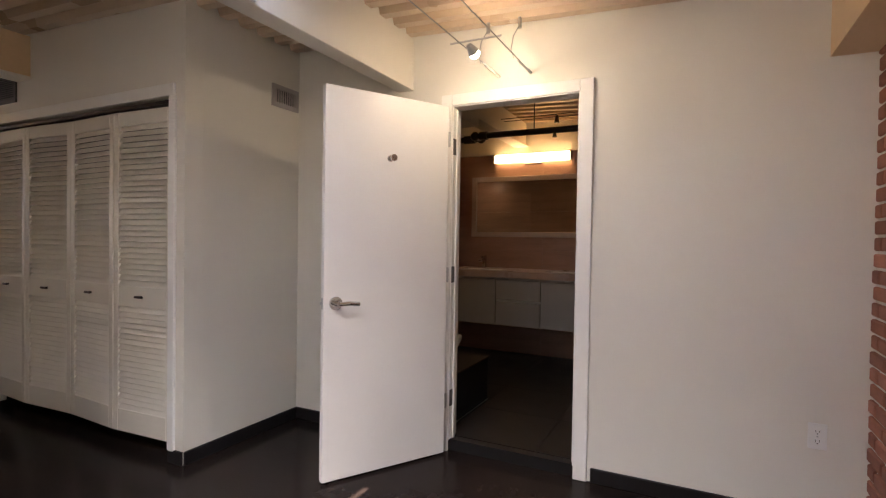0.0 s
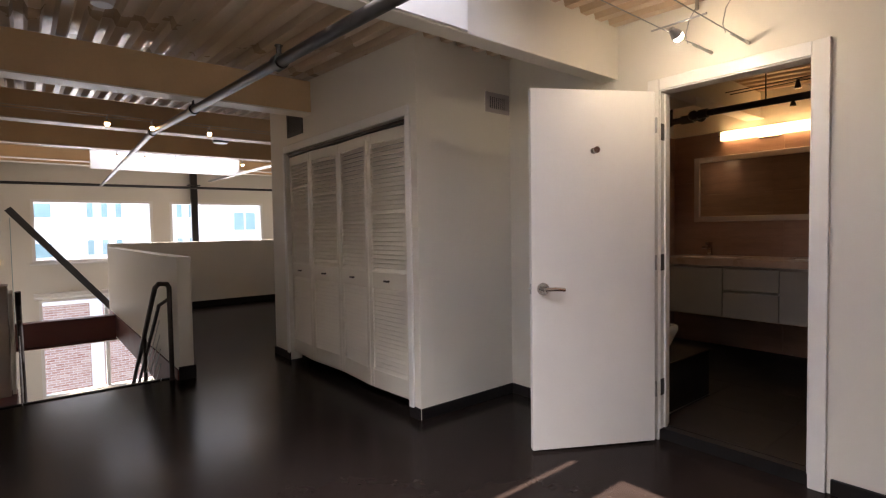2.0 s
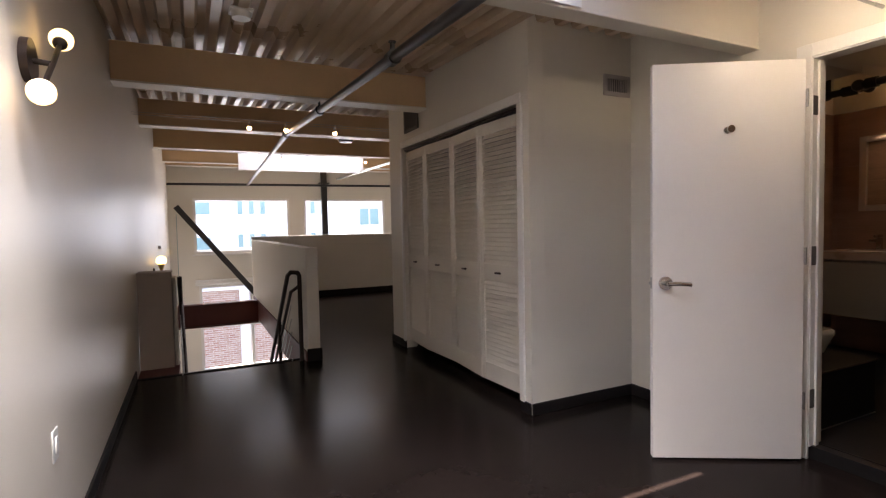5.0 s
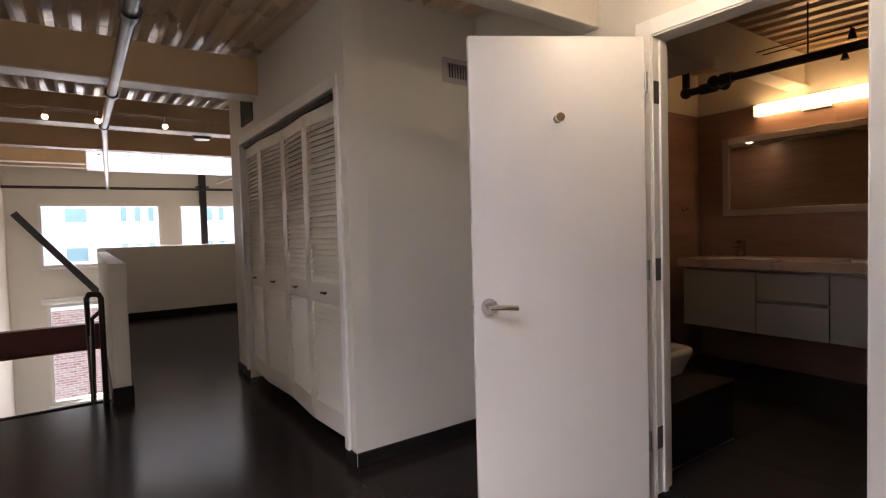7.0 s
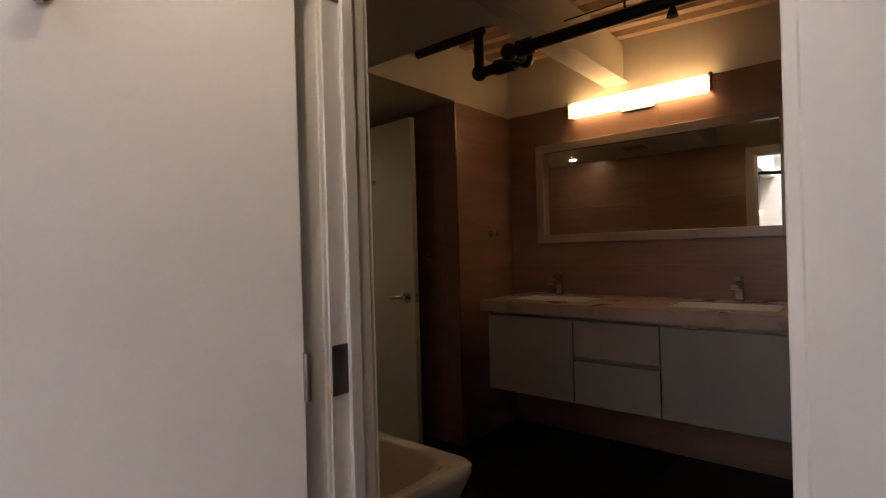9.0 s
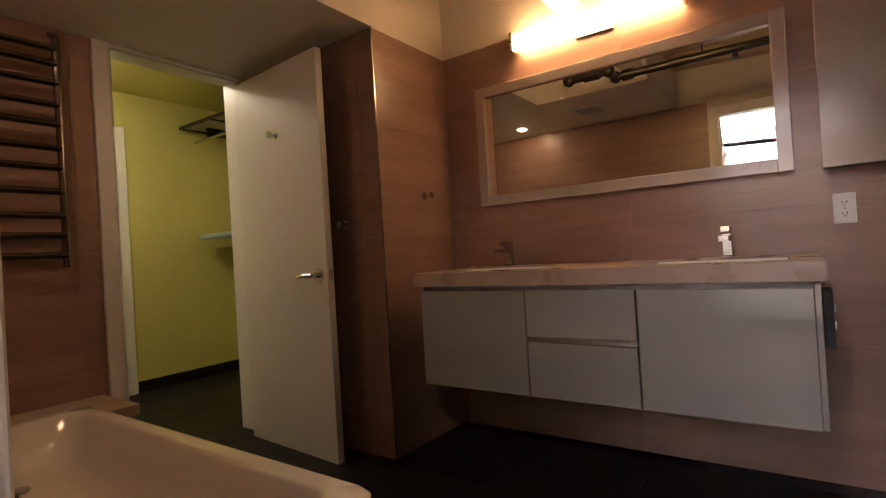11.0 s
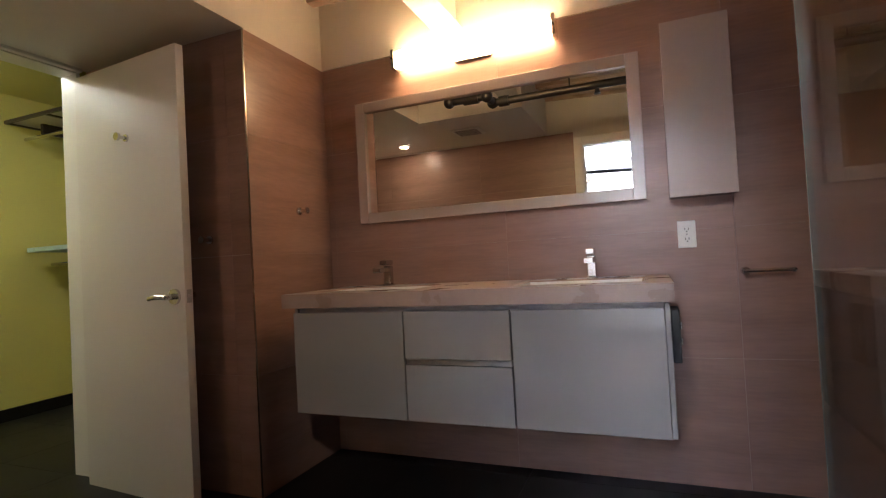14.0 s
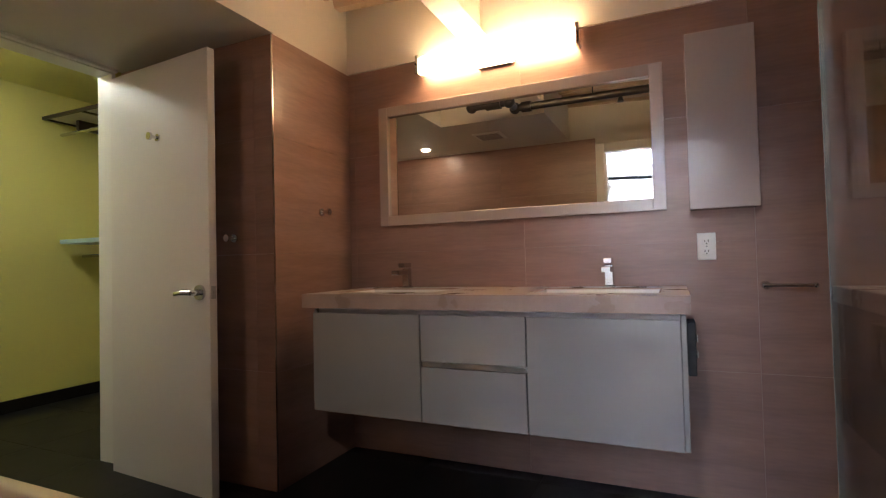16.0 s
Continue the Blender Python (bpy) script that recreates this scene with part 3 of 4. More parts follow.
# ---- small wall fittings ----


def socket(at, label):
    """Duplex socket facing -y on a wall at y."""
    x, y, z = at
    s = thing("wall_socket", at, label, "socket")
    part("plate", bxm((x - 0.037, x + 0.037, y - 0.006, y, z - 0.06, z + 0.06), bevel=0.003), PLASTIC, s)
    for dz in (-0.022, 0.022):
        f = part("outlet_face", bxm((x - 0.017, x + 0.017, y - 0.0085, y - 0.0055, z + dz - 0.015, z + dz + 0.015), bevel=0.003), PLASTIC, s)
        for dx in (-0.007, 0.007):
            part("slot", bxm((x + dx - 0.0015, x + dx + 0.0015, y - 0.0095, y - 0.0083, z + dz - 0.003, z + dz + 0.007)), SLOT, f, round_faces=False)
        part("slot", cyl((x, y - 0.0083, z + dz - 0.009), (x, y - 0.0095, z + dz - 0.009), 0.003, n=8), SLOT, f)
    part("screw", cyl((x, y - 0.006, z), (x, y - 0.0075, z), 0.004, n=8), STEEL, s)


socket((0.892, 3.04, 0.37), "white duplex wall socket on the painted wall")
socket((-0.298, 5.598, 1.115), "white duplex wall socket above the vanity")


def vent(axis, at, w, h, slats, vertical, frame_m, slat_m, label):
    """Wall grille; axis x faces +x, axis y faces -y."""
    v = thing("air_vent", at, label, "vent")
    X, Y, Z = at

    def b(u0, u1, d0, d1, z0, z1):
        return (X + d0, X + d1, Y + u0, Y + u1, Z + z0, Z + z1) if axis == "x" else (X + u0, X + u1, Y - d1, Y - d0, Z + z0, Z + z1)
    fr = 0.03
    part("frame", bxm(b(-w / 2, -w / 2 + fr, 0, 0.012, -h / 2, h / 2), b(w / 2 - fr, w / 2, 0, 0.012, -h / 2, h / 2), b(-w / 2 + fr, w / 2 - fr, 0, 0.012, h / 2 - fr, h / 2), b(-w / 2 + fr, w / 2 - fr, 0, 0.012, -h / 2, -h / 2 + fr)), frame_m, v, round_faces=False)
    part("backing", bxm(b(-w / 2 + fr, w / 2 - fr, 0.0005, 0.002, -h / 2 + fr, h / 2 - fr)), SLOT, v, round_faces=False)
    for i in range(slats):
        f = (i + 0.5) / slats
        if vertical:
            u = -w / 2 + fr + f * (w - 2 * fr)
            part("slat", bxm(b(u - 0.004, u + 0.004, 0.002, 0.010, -h / 2 + fr, h / 2 - fr)), slat_m, v, round_faces=False)
        else:
            z = -h / 2 + fr + f * (h - 2 * fr)
            part("slat", bxm(b(-w / 2 + fr, w / 2 - fr, 0.002, 0.010, z - 0.003, z + 0.003)), slat_m, v, round_faces=False)


vent("x", (-2.226, 2.895, 2.215), 0.25, 0.15, 9, True, VENT_GREY, VENT_GREY, "grey metal air vent high on the closet side wall")
vent("y", (-4.22, 2.12, 2.31), 0.36, 0.24, 12, False, VENT_DARK, VENT_DARK, "dark air grille above the louvred doors")

sw = thing("light_switch", (-1.74, -0.40, 0.45), "white switch plate low on the long wall", "switch")
part("plate", bxm((-1.78, -1.70, -0.40, -0.394, 0.38, 0.50), bevel=0.003), PLASTIC, sw)
part("rocker", bxm((-1.757, -1.723, -0.395, -0.388, 0.41, 0.47), bevel=0.003), PLASTIC, sw)


def sconce():
    y, g = -0.40, -0.32
    s = thing("wall_sconce", (-1.62, y, 1.82), "bronze wall sconce with two lit globes", "wall lamp")
    part("backplate", cyl((-1.62, y, 1.82), (-1.62, y + 0.025, 1.82), 0.075, n=28), BRONZE, s, "round dark bronze backplate")
    part("arm", tube([(-1.62, y + 0.02, 1.82), (-1.62, g, 1.815)], 0.010), BRONZE, s)
    part("rod", tube([(-1.74, g, 1.915), (-1.62, g, 1.815), (-1.48, g, 1.71)], 0.009), BRONZE, s)
    for c, r, d in (((-1.78, g, 1.951), 0.040, 1), ((-1.44, g, 1.676), 0.041, -1)):
        part("cup", ball((c[0] + 0.026 * d, g, c[2] - 0.022 * d), r * 0.62), BRONZE, s)
        part("globe", ball(c, r), BULB, s, "lit milky glass globe")


sconce()
s = thing("stair_lamp", (-7.38, -0.40, 0.70), "lit globe lamp in a brass cup above the stairs", "wall lamp")
part("backplate", cyl((-7.38, -0.40, 0.68), (-7.38, -0.38, 0.68), 0.05), BRONZE, s)
part("arm", tube([(-7.38, -0.38, 0.68), (-7.38, -0.30, 0.67), (-7.38, -0.30, 0.71)], 0.009), BRONZE, s)
part("cup", cyl((-7.38, -0.30, 0.70), (-7.38, -0.30, 0.79), 0.018, 0.05, n=20), BRASS, s, "tapered brass cup")
part("globe", ball((-7.38, -0.30, 0.83), 0.068), BULB, s, "lit milky glass globe")

# ---- sprinkler pipe, cable lights ----


def pz(x):
    return 2.165 - 0.048 * (x + 2.1)


p = thing("sprinkler_pipe", (-2.1, 1.13, 2.17), "long black sprinkler pipe under the roof deck", "pipe")
part("pipe", tube([(1.1, 1.13, pz(1.1)), (-5.7, 1.13, pz(-5.7)), (-12.95, 1.37, 2.33)], 0.030, n=16), BLACK, p)
for x in (-2.12, -3.93, -5.66):
    c = part("coupling", cyl((x - 0.035, 1.13, pz(x)), (x + 0.035, 1.13, pz(x)), 0.042, n=16), BLACK, p)
    if x < -3:
        for dx in (-0.02, 0.02):
            part("hanger", tube([(x + dx, 1.13, pz(x) + 0.03), (x + dx, 1.13, deck_z(x) - 0.315)], 0.005, n=6), BLACK, c)
h = part("head", cyl((-2.12, 1.13, pz(-2.12) + 0.03), (-2.12, 1.13, pz(-2.12) + 0.085), 0.014), BLACK, p)
part("deflector", cyl((-2.12, 1.13, pz(-2.12) + 0.085), (-2.12, 1.13, pz(-2.12) + 0.09), 0.022), BLACK, h)
p = thing("facade_pipe", (-12.9, 2.5, 2.32), "thin black pipe along the window wall", "pipe")
part("pipe", tube([(-12.95, -0.4, 2.33), (-12.95, 6.1, 2.37)], 0.03), BLACK, p)
p = thing("branch_pipe", (-9.5, 3.9, 2.5), "short pale pipe under the far deck", "pipe")
part("pipe", tube([(-8.0, 3.6, 2.46), (-12.9, 3.6, 2.52)], 0.025), STEEL, p)
p = thing("steel_post", (-13.0, 3.28, 0.0), "black steel post before the far window", "post")
part("post", bxm((-13.08, -12.98, 3.20, 3.35, LOW, 2.75), bevel=0.005), BLACK, p)
part("cap_plate", bxm((-13.12, -12.94, 3.14, 3.41, 2.40, 2.43)), BLACK, p)


def cable_lights(x0, ys, z, label):
    c = thing("cable_light", (x0, 1.4, z), label, "track light", "cable lights")
    for dx in (-0.06, 0.06):
        part("cable", tube([(x0 + dx, -0.4, z + 0.08), (x0 + dx, 6.05 if x0 < -5 else 2.1, z + 0.08)], 0.0025, n=5), STEEL, c)
    for y in ys:
        s = part("spot", cyl((x0, y, z + 0.04), (x0 + 0.02, y, z), 0.012, 0.028), STEEL, c)
        part("stem", tube([(x0 - 0.06, y, z + 0.08), (x0, y, z + 0.05), (x0 + 0.06, y, z + 0.08)], 0.004, n=6), STEEL, s)
        part("lens", ball((x0 + 0.022, y, z - 0.002), 0.024, n=10), SPOT, s, "lit halogen spot")


cable_lights(-5.35, (0.69, 1.076, 1.623), 2.325, "low voltage cable lights with small lit spots")
cable_lights(-8.44, (1.14, 1.5, 1.93, 2.97), 2.41, "distant low voltage cable lights with small lit spots")

c = thing("door_cable_light", (-0.6, 2.6, 2.35), "steel cable light rig above the doorway", "track light")
for x, xe in ((-0.69, -0.72), (-0.50, -0.50)):
    part("cable", tube([(xe - 0.06, -0.4, 2.30), (x, 3.0, 2.215)], 0.003, n=6), STEEL, c)
    part("standoff", cyl((x, 3.04, 2.213), (x, 2.975, 2.213), 0.009), STEEL, c)
    part("turnbuckle", cyl((x - 0.004, 2.98, 2.215), (x - 0.008, 2.84, 2.219), 0.007), STEEL, c)
    part("feed_wire", tube([(x - 0.02, 2.80, 2.22), (x - 0.05, 2.84, 2.28), (x - 0.06, 2.90, 2.38), (x - 0.04, 2.95, 2.46)], 0.003, n=6), STEEL, c)
    part("ceiling_anchor", cyl((x - 0.04, 2.95, 2.44), (x - 0.04, 2.95, 2.50), 0.010), STEEL, c)
part("crossbar", tube([(-0.76, 2.52, 2.235), (-0.49, 2.52, 2.235)], 0.005, n=6), STEEL, c)
s = part("spot", cyl((-0.66, 2.52, 2.215), (-0.65, 2.56, 2.19), 0.014, 0.03), STEEL, c)
part("lens", ball((-0.648, 2.565, 2.187), 0.026, n=12), SPOT_BRIGHT, s, "lit halogen spot")


def smoke_detector(x, y):
    d = thing("smoke_detector", (x, y, deck_z(x)), "small cream smoke detector on the roof deck", "smoke detector")
    part("body", cyl((x, y, deck_z(x) - 0.05), (x, y, deck_z(x) + 0.002), 0.055, 0.065, n=24), PANEL_WHITE, d)
    part("base", bxm((x - 0.07, x + 0.07, y - 0.07, y + 0.07, deck_z(x) - 0.012, deck_z(x) + 0.001), bevel=0.004), PANEL_WHITE, d)


smoke_detector(-2.9, 0.42)
f = thing("ceiling_speaker", (-7.3, 2.3, 2.6), "dark ceiling-mounted fitting under the far deck", "fixture")
part("stem", cyl((-7.3, 2.3, deck_z(-7.3)), (-7.3, 2.3, 2.62), 0.012), BLACK, f)
part("body", cyl((-7.3, 2.3, 2.56), (-7.3, 2.3, 2.63), 0.10, 0.13, n=20), BLACK, f)

# ---- stairwell things ----
e = thing("stair_end_panel", (-4.6, -0.2, 0), "short taupe painted end panel at the head of the stairs", "panel")
part("body", bxm((-5.12, -4.88, -0.385, -0.10, -0.25, 0.825), bevel=0.004), TAUPE, e, round_faces=False)
part("cap", bxm((-5.125, -4.875, -0.39, -0.095, 0.826, 0.846), bevel=0.004), TAUPE, e, round_faces=False)
part("side_board", bxm((-5.22, -4.94, -0.094, -0.066, -0.2, 0.78), bevel=0.004), PAINT, e, round_faces=False)
part("foot_tread", bxm((-5.12, EDGE - 0.007, -0.385, -0.06, -0.24, FZ + 0.004), bevel=0.004), RED, e, "red-brown stained top tread", round_faces=False)


def stair_rail(y, label, head=True):
    r = thing("stair_rail", (-4.5, y, 0), label, "railing", "stair rails")
    sl = 0.82
    top = [(-4.50, y + 0.085, -0.25), (-4.50, y + 0.085, 0.77), (-4.505, y + 0.07, 0.80), (-4.53, y + 0.01, 0.805), (-4.60, y - 0.01, 0.765)]
    top = top if head else [(-4.78, y, 0.80), (-4.80, y, 0.70)]
    end = (-7.4, y, 0.745 - 2.74 * sl)
    part("handrail", tube(top + [end], 0.021, n=10), BRONZE, r)
    low = [(-4.51, y + 0.07, 0.66), (-4.62, y + 0.02, 0.60)]
    low = low if head else [(-4.80, y, 0.55)]
    part("lower_rail", tube(low + [(-7.4, y, 0.62 - 2.78 * sl)], 0.016, n=8), BRONZE, r)
    for i in range(5):
        z = 0.48 - 0.13 * i
        part("cable", tube([(-4.51, y, z), (-7.4, y, z - 2.85 * sl)], 0.004, n=5), STEEL, r)
    for x in (-5.3, -6.2, -7.1):
        part("post", tube([(x, y, 0.785 - (-4.6 - x) * sl), (x, y, 0.785 - (-4.6 - x) * sl - 0.95)], 0.018, n=8), BRONZE, r)


stair_rail(0.93, "dark steel stair rail with thin cables")
stair_rail(-0.03, "dark steel stair rail beside a taupe end panel", head=False)
st = thing("staircase", (-4.4, 0.45, LOW), "dark stair flight going down from the loft", "stairs")
for i in range(15):
    z = -0.18 * (i + 1)
    part("tread", bxm((-4.40 - 0.235 * (i + 1), -4.385 - 0.235 * i, 0.0, 0.91, z - 0.045, z), bevel=0.004), BASE, st, round_faces=False)
rb = thing("red_steel_beam", (-8.5, 0.4, -0.33), "oxide red steel beam spanning the stairwell", "beam")
part("web", bxm((-8.56, -8.54, -0.4, 1.05, -0.32, 0.02)), RED, rb, round_faces=False)
for z in (-0.335, 0.018):
    part("flange", bxm((-8.63, -8.47, -0.4, 1.05, z, z + 0.018), bevel=0.003), RED, rb, round_faces=False)
br = thing("diagonal_brace", (-12.9, 0.85, 0.42), "black diagonal steel brace before the far windows", "brace")
bm = bxm((-0.07, 0.07, -0.065, 0.065, -1.75, 1.75))
bmesh.ops.rotate(bm, verts=bm.verts, cent=(0, 0, 0), matrix=Matrix.Rotation(math.atan2(1.83, 2.35), 3, "X"))
bmesh.ops.translate(bm, verts=bm.verts, vec=(-12.9, 0.85, 0.42))
part("bar", bm, BLACK, br, round_faces=False)

gg = thing("glass_guard", (-8.7, -0.25, 0.03), "green-edged clear glass guard beside the stair wall", "glass panel")
gp = part("pane", bxm((-8.706, -8.694, -0.398, -0.13, 0.04, 1.50)), PANE, gg, round_faces=False)
gp.visible_shadow = False
part("edge", bxm((-8.707, -8.693, -0.1295, -0.122, 0.04, 1.50)), TEAL, gg, "green glass edge", round_faces=False)
part("clamp", bxm((-8.72, -8.68, -0.399, -0.36, 0.95, 1.0), bevel=0.003), STEEL, gg, round_faces=False)

# ---- bathroom ----
v = thing("vanity_cabinet", (-1.2, 5.3, 0.40), "wall-hung gloss white double vanity with two drawers", "vanity")
VX0, VX1, VZ0, VZ1 = -1.985, -0.40, 0.40, 0.872
part("carcass", bxm((VX0 + 0.02, VX1 - 0.02, 5.03, 5.598, VZ0 + 0.004, VZ1 - 0.03)), SHADOW_GAP, v, round_faces=False)
for a, b in ((VX0, VX0 + 0.018), (VX1 - 0.018, VX1)):
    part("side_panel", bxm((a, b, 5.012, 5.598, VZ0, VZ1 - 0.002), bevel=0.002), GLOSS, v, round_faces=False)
part("rail", bxm((VX0 + 0.019, VX1 - 0.019, 5.025, 5.04, VZ1 - 0.029, VZ1 - 0.002)), VENT_GREY, v, round_faces=False)
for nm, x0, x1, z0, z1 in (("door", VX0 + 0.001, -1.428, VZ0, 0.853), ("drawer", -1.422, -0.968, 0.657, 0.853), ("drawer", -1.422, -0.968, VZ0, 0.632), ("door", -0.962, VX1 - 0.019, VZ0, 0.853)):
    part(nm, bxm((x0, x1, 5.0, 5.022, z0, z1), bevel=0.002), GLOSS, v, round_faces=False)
part("finger_pull", bxm((-1.42, -0.97, 5.008, 5.03, 0.634, 0.655)), STEEL, v, round_faces=False)

cz0, cz1 = 0.876, 0.94
ct = thing("stone_countertop", (-1.2, 5.3, cz0), "beige stone vanity top with two undermount basins", "countertop")
cx0, cx1 = -2.03, -0.385
B1, B2 = (-1.93, -1.42), (-0.99, -0.48)
BY0, BY1 = 5.13, 5.46
part("slab", pierced((cx0, B1[0], B1[1], B2[0], B2[1], cx1), (4.98, BY0, BY1, 5.598), {(1, 1), (3, 1)}, cz0, cz1), COUNTER, ct, round_faces=False)
for a, b in (B1, B2):
    zb, zt = cz0 - 0.028, cz1 - 0.006
    bs = part("basin", bxm((a + 0.001, b - 0.001, BY0 + 0.001, BY1 - 0.001, zb, zb + 0.008), (a + 0.001, a + 0.010, BY0 + 0.001, BY1 - 0.001, zb + 0.008, zt), (b - 0.010, b - 0.001, BY0 + 0.001, BY1 - 0.001, zb + 0.008, zt), (a + 0.010, b - 0.010, BY0 + 0.001, BY0 + 0.010, zb + 0.008, zt), (a + 0.010, b - 0.010, BY1 - 0.010, BY1 - 0.001, zb + 0.008, zt)), CERAMIC, ct, "white ceramic undermount basin", round_faces=False)
    part("drain", cyl(((a + b) / 2, 5.3, cz0 - 0.022), ((a + b) / 2, 5.3, cz0 - 0.018), 0.025), CHROME, bs)


def faucet(x):
    f = thing("basin_faucet", (x, 5.52, cz1), "square chrome basin faucet on the vanity", "faucet", "basin faucets")
    part("base", bxm((x - 0.026, x + 0.026, 5.497, 5.549, cz1, cz1 + 0.008), bevel=0.002), CHROME, f, round_faces=False)
    part("body", bxm((x - 0.019, x + 0.019, 5.504, 5.542, cz1 + 0.008, cz1 + 0.105), bevel=0.003), CHROME, f, round_faces=False)
    part("spout", bxm((x - 0.021, x + 0.021, 5.39, 5.503, cz1 + 0.072, cz1 + 0.096), bevel=0.003), CHROME, f, round_faces=False)
    part("lever", bxm((x - 0.019, x + 0.019, 5.46, 5.542, cz1 + 0.110, cz1 + 0.135), bevel=0.003), CHROME, f, round_faces=False)


faucet(-1.76)
faucet(-0.705)

mi = thing("wall_mirror", (-1.2, 5.59, 1.27), "wide mirror in a pale glossy frame", "mirror")
mx0, mx1, mz0, mz1, mf = -1.938, -0.452, 1.284, 1.955, 0.056
part("pane", bxm((mx0 + mf, mx1 - mf, 5.570, 5.578, mz0 + mf, mz1 - mf)), MIRROR, mi, "silvered mirror glass", round_faces=False)
FRAMEM = mat("pale_rose_frame_lacquer", (0.46, 0.38, 0.34), 0.22, var=0.05, bump=0.0, coat=0.4)
for bx in ((mx0, mx0 + mf, 5.552, 5.597, mz0, mz1), (mx1 - mf, mx1, 5.552, 5.597, mz0, mz1), (mx0 + mf, mx1 - mf, 5.552, 5.597, mz0, mz0 + mf), (mx0 + mf, mx1 - mf, 5.552, 5.597, mz1 - mf, mz1)):
    part("frame_rail", bxm(bx, bevel=0.003), FRAMEM, mi, round_faces=False)

la = thing("vanity_lamp", (-1.24, 5.56, 2.14), "long lit glass bar lamp with chrome ends", "wall lamp")
part("backplate", bxm((-1.34, -1.14, 5.575, 5.597, 2.085, 2.20), bevel=0.003), CHROME, la, round_faces=False)
part("tube", bxm((-1.655, -0.825, 5.510, 5.575, 2.098, 2.190), bevel=0.012, seg=3), TUBE, la, "lit frosted glass bar")
for a, b in ((-1.675, -1.656), (-0.824, -0.805)):
    e = part("end_cap", bxm((a, b, 5.505, 5.59, 2.092, 2.197), bevel=0.004), CHROME, la, round_faces=False)
    part("screw", cyl(((a + b) / 2, 5.505, 2.145), ((a + b) / 2, 5.498, 2.145), 0.006, n=10), BRONZE, e)

cb = thing("wall_cabinet", (-0.23, 5.53, 1.28), "narrow pale glossy wall cabinet", "cabinet")
part("body", bxm((-0.36, -0.105, 5.485, 5.597, 1.275, 2.02), bevel=0.002), FRAMEM, cb, round_faces=False)
part("door", bxm((-0.362, -0.103, 5.465, 5.484, 1.272, 2.023), bevel=0.002), FRAMEM, cb, round_faces=False)

tp = thing("paper_holder", (0.0, 5.56, 0.945), "chrome bar paper holder on the tiled wall", "holder")
part("mount", cyl((-0.085, 5.598, 0.945), (-0.085, 5.545, 0.945), 0.016), CHROME, tp)
part("bar", cyl((-0.095, 5.545, 0.945), (0.085, 5.545, 0.945), 0.008), CHROME, tp)
part("tip", ball((0.085, 5.545, 0.945), 0.011, n=10), CHROME, tp)
sh = thing("tissue_box", (-0.39, 5.1, 0.66), "black dispenser with chrome studs on the vanity side", "dispenser")
part("body", bxm((-0.399, -0.372, 5.02, 5.14, 0.66, 0.845), bevel=0.003), SLOT, sh, round_faces=False)
for z in (0.72, 0.775):
    part("stud", bxm((-0.3722, -0.366, 5.03, 5.045, z, z + 0.028), bevel=0.002), CHROME, sh, "small chrome stud", round_faces=False)
part("slot", bxm((-0.3725, -0.3705, 5.06, 5.085, 0.70, 0.80)), SLOT, sh, round_faces=False)


def wall_hook(p, d, label):
    x, y, z = p
    q = Vector(p) + Vector(d) * 0.05
    h = thing("wall_hook", p, label, "hook", "wall hooks")
    part("mount", cyl(p, Vector(p) + Vector(d) * 0.008, 0.020), CHROME, h)
    part("peg", cyl(p, q, 0.009), CHROME, h)
    part("cap", cyl(q, q + Vector(d) * 0.008, 0.017), CHROME, h)


wall_hook((-2.168, 5.316, 1.36), (1, 0, 0), "small chrome robe hook on the tiled wing wall")
wall_hook((-2.42, 4.958, 1.217), (0, -1, 0), "small chrome robe hook behind the open door")

# platform and tub
pf = thing("tub_platform", (-2.0, 3.5, 0), "dark tiled tub platform with a metal edge", "platform")
part("top", bxm((-3.283, -1.06, 3.188, 3.905, 0.322, 0.345)), DARKTILE, pf, round_faces=False)
part("riser", bxm((-3.283, -1.065, 3.188, 3.895, 0.0, 0.3215)), DARKTILE, pf, round_faces=False)
part("edge_trim", bxm((-1.0595, -1.0555, 3.188, 3.905, 0.338, 0.347)), CHROME, pf, round_faces=False)
part("floor_trim", bxm((-1.0645, -1.058, 3.188, 3.895, 0.0, 0.012)), STEEL, pf, round_faces=False)


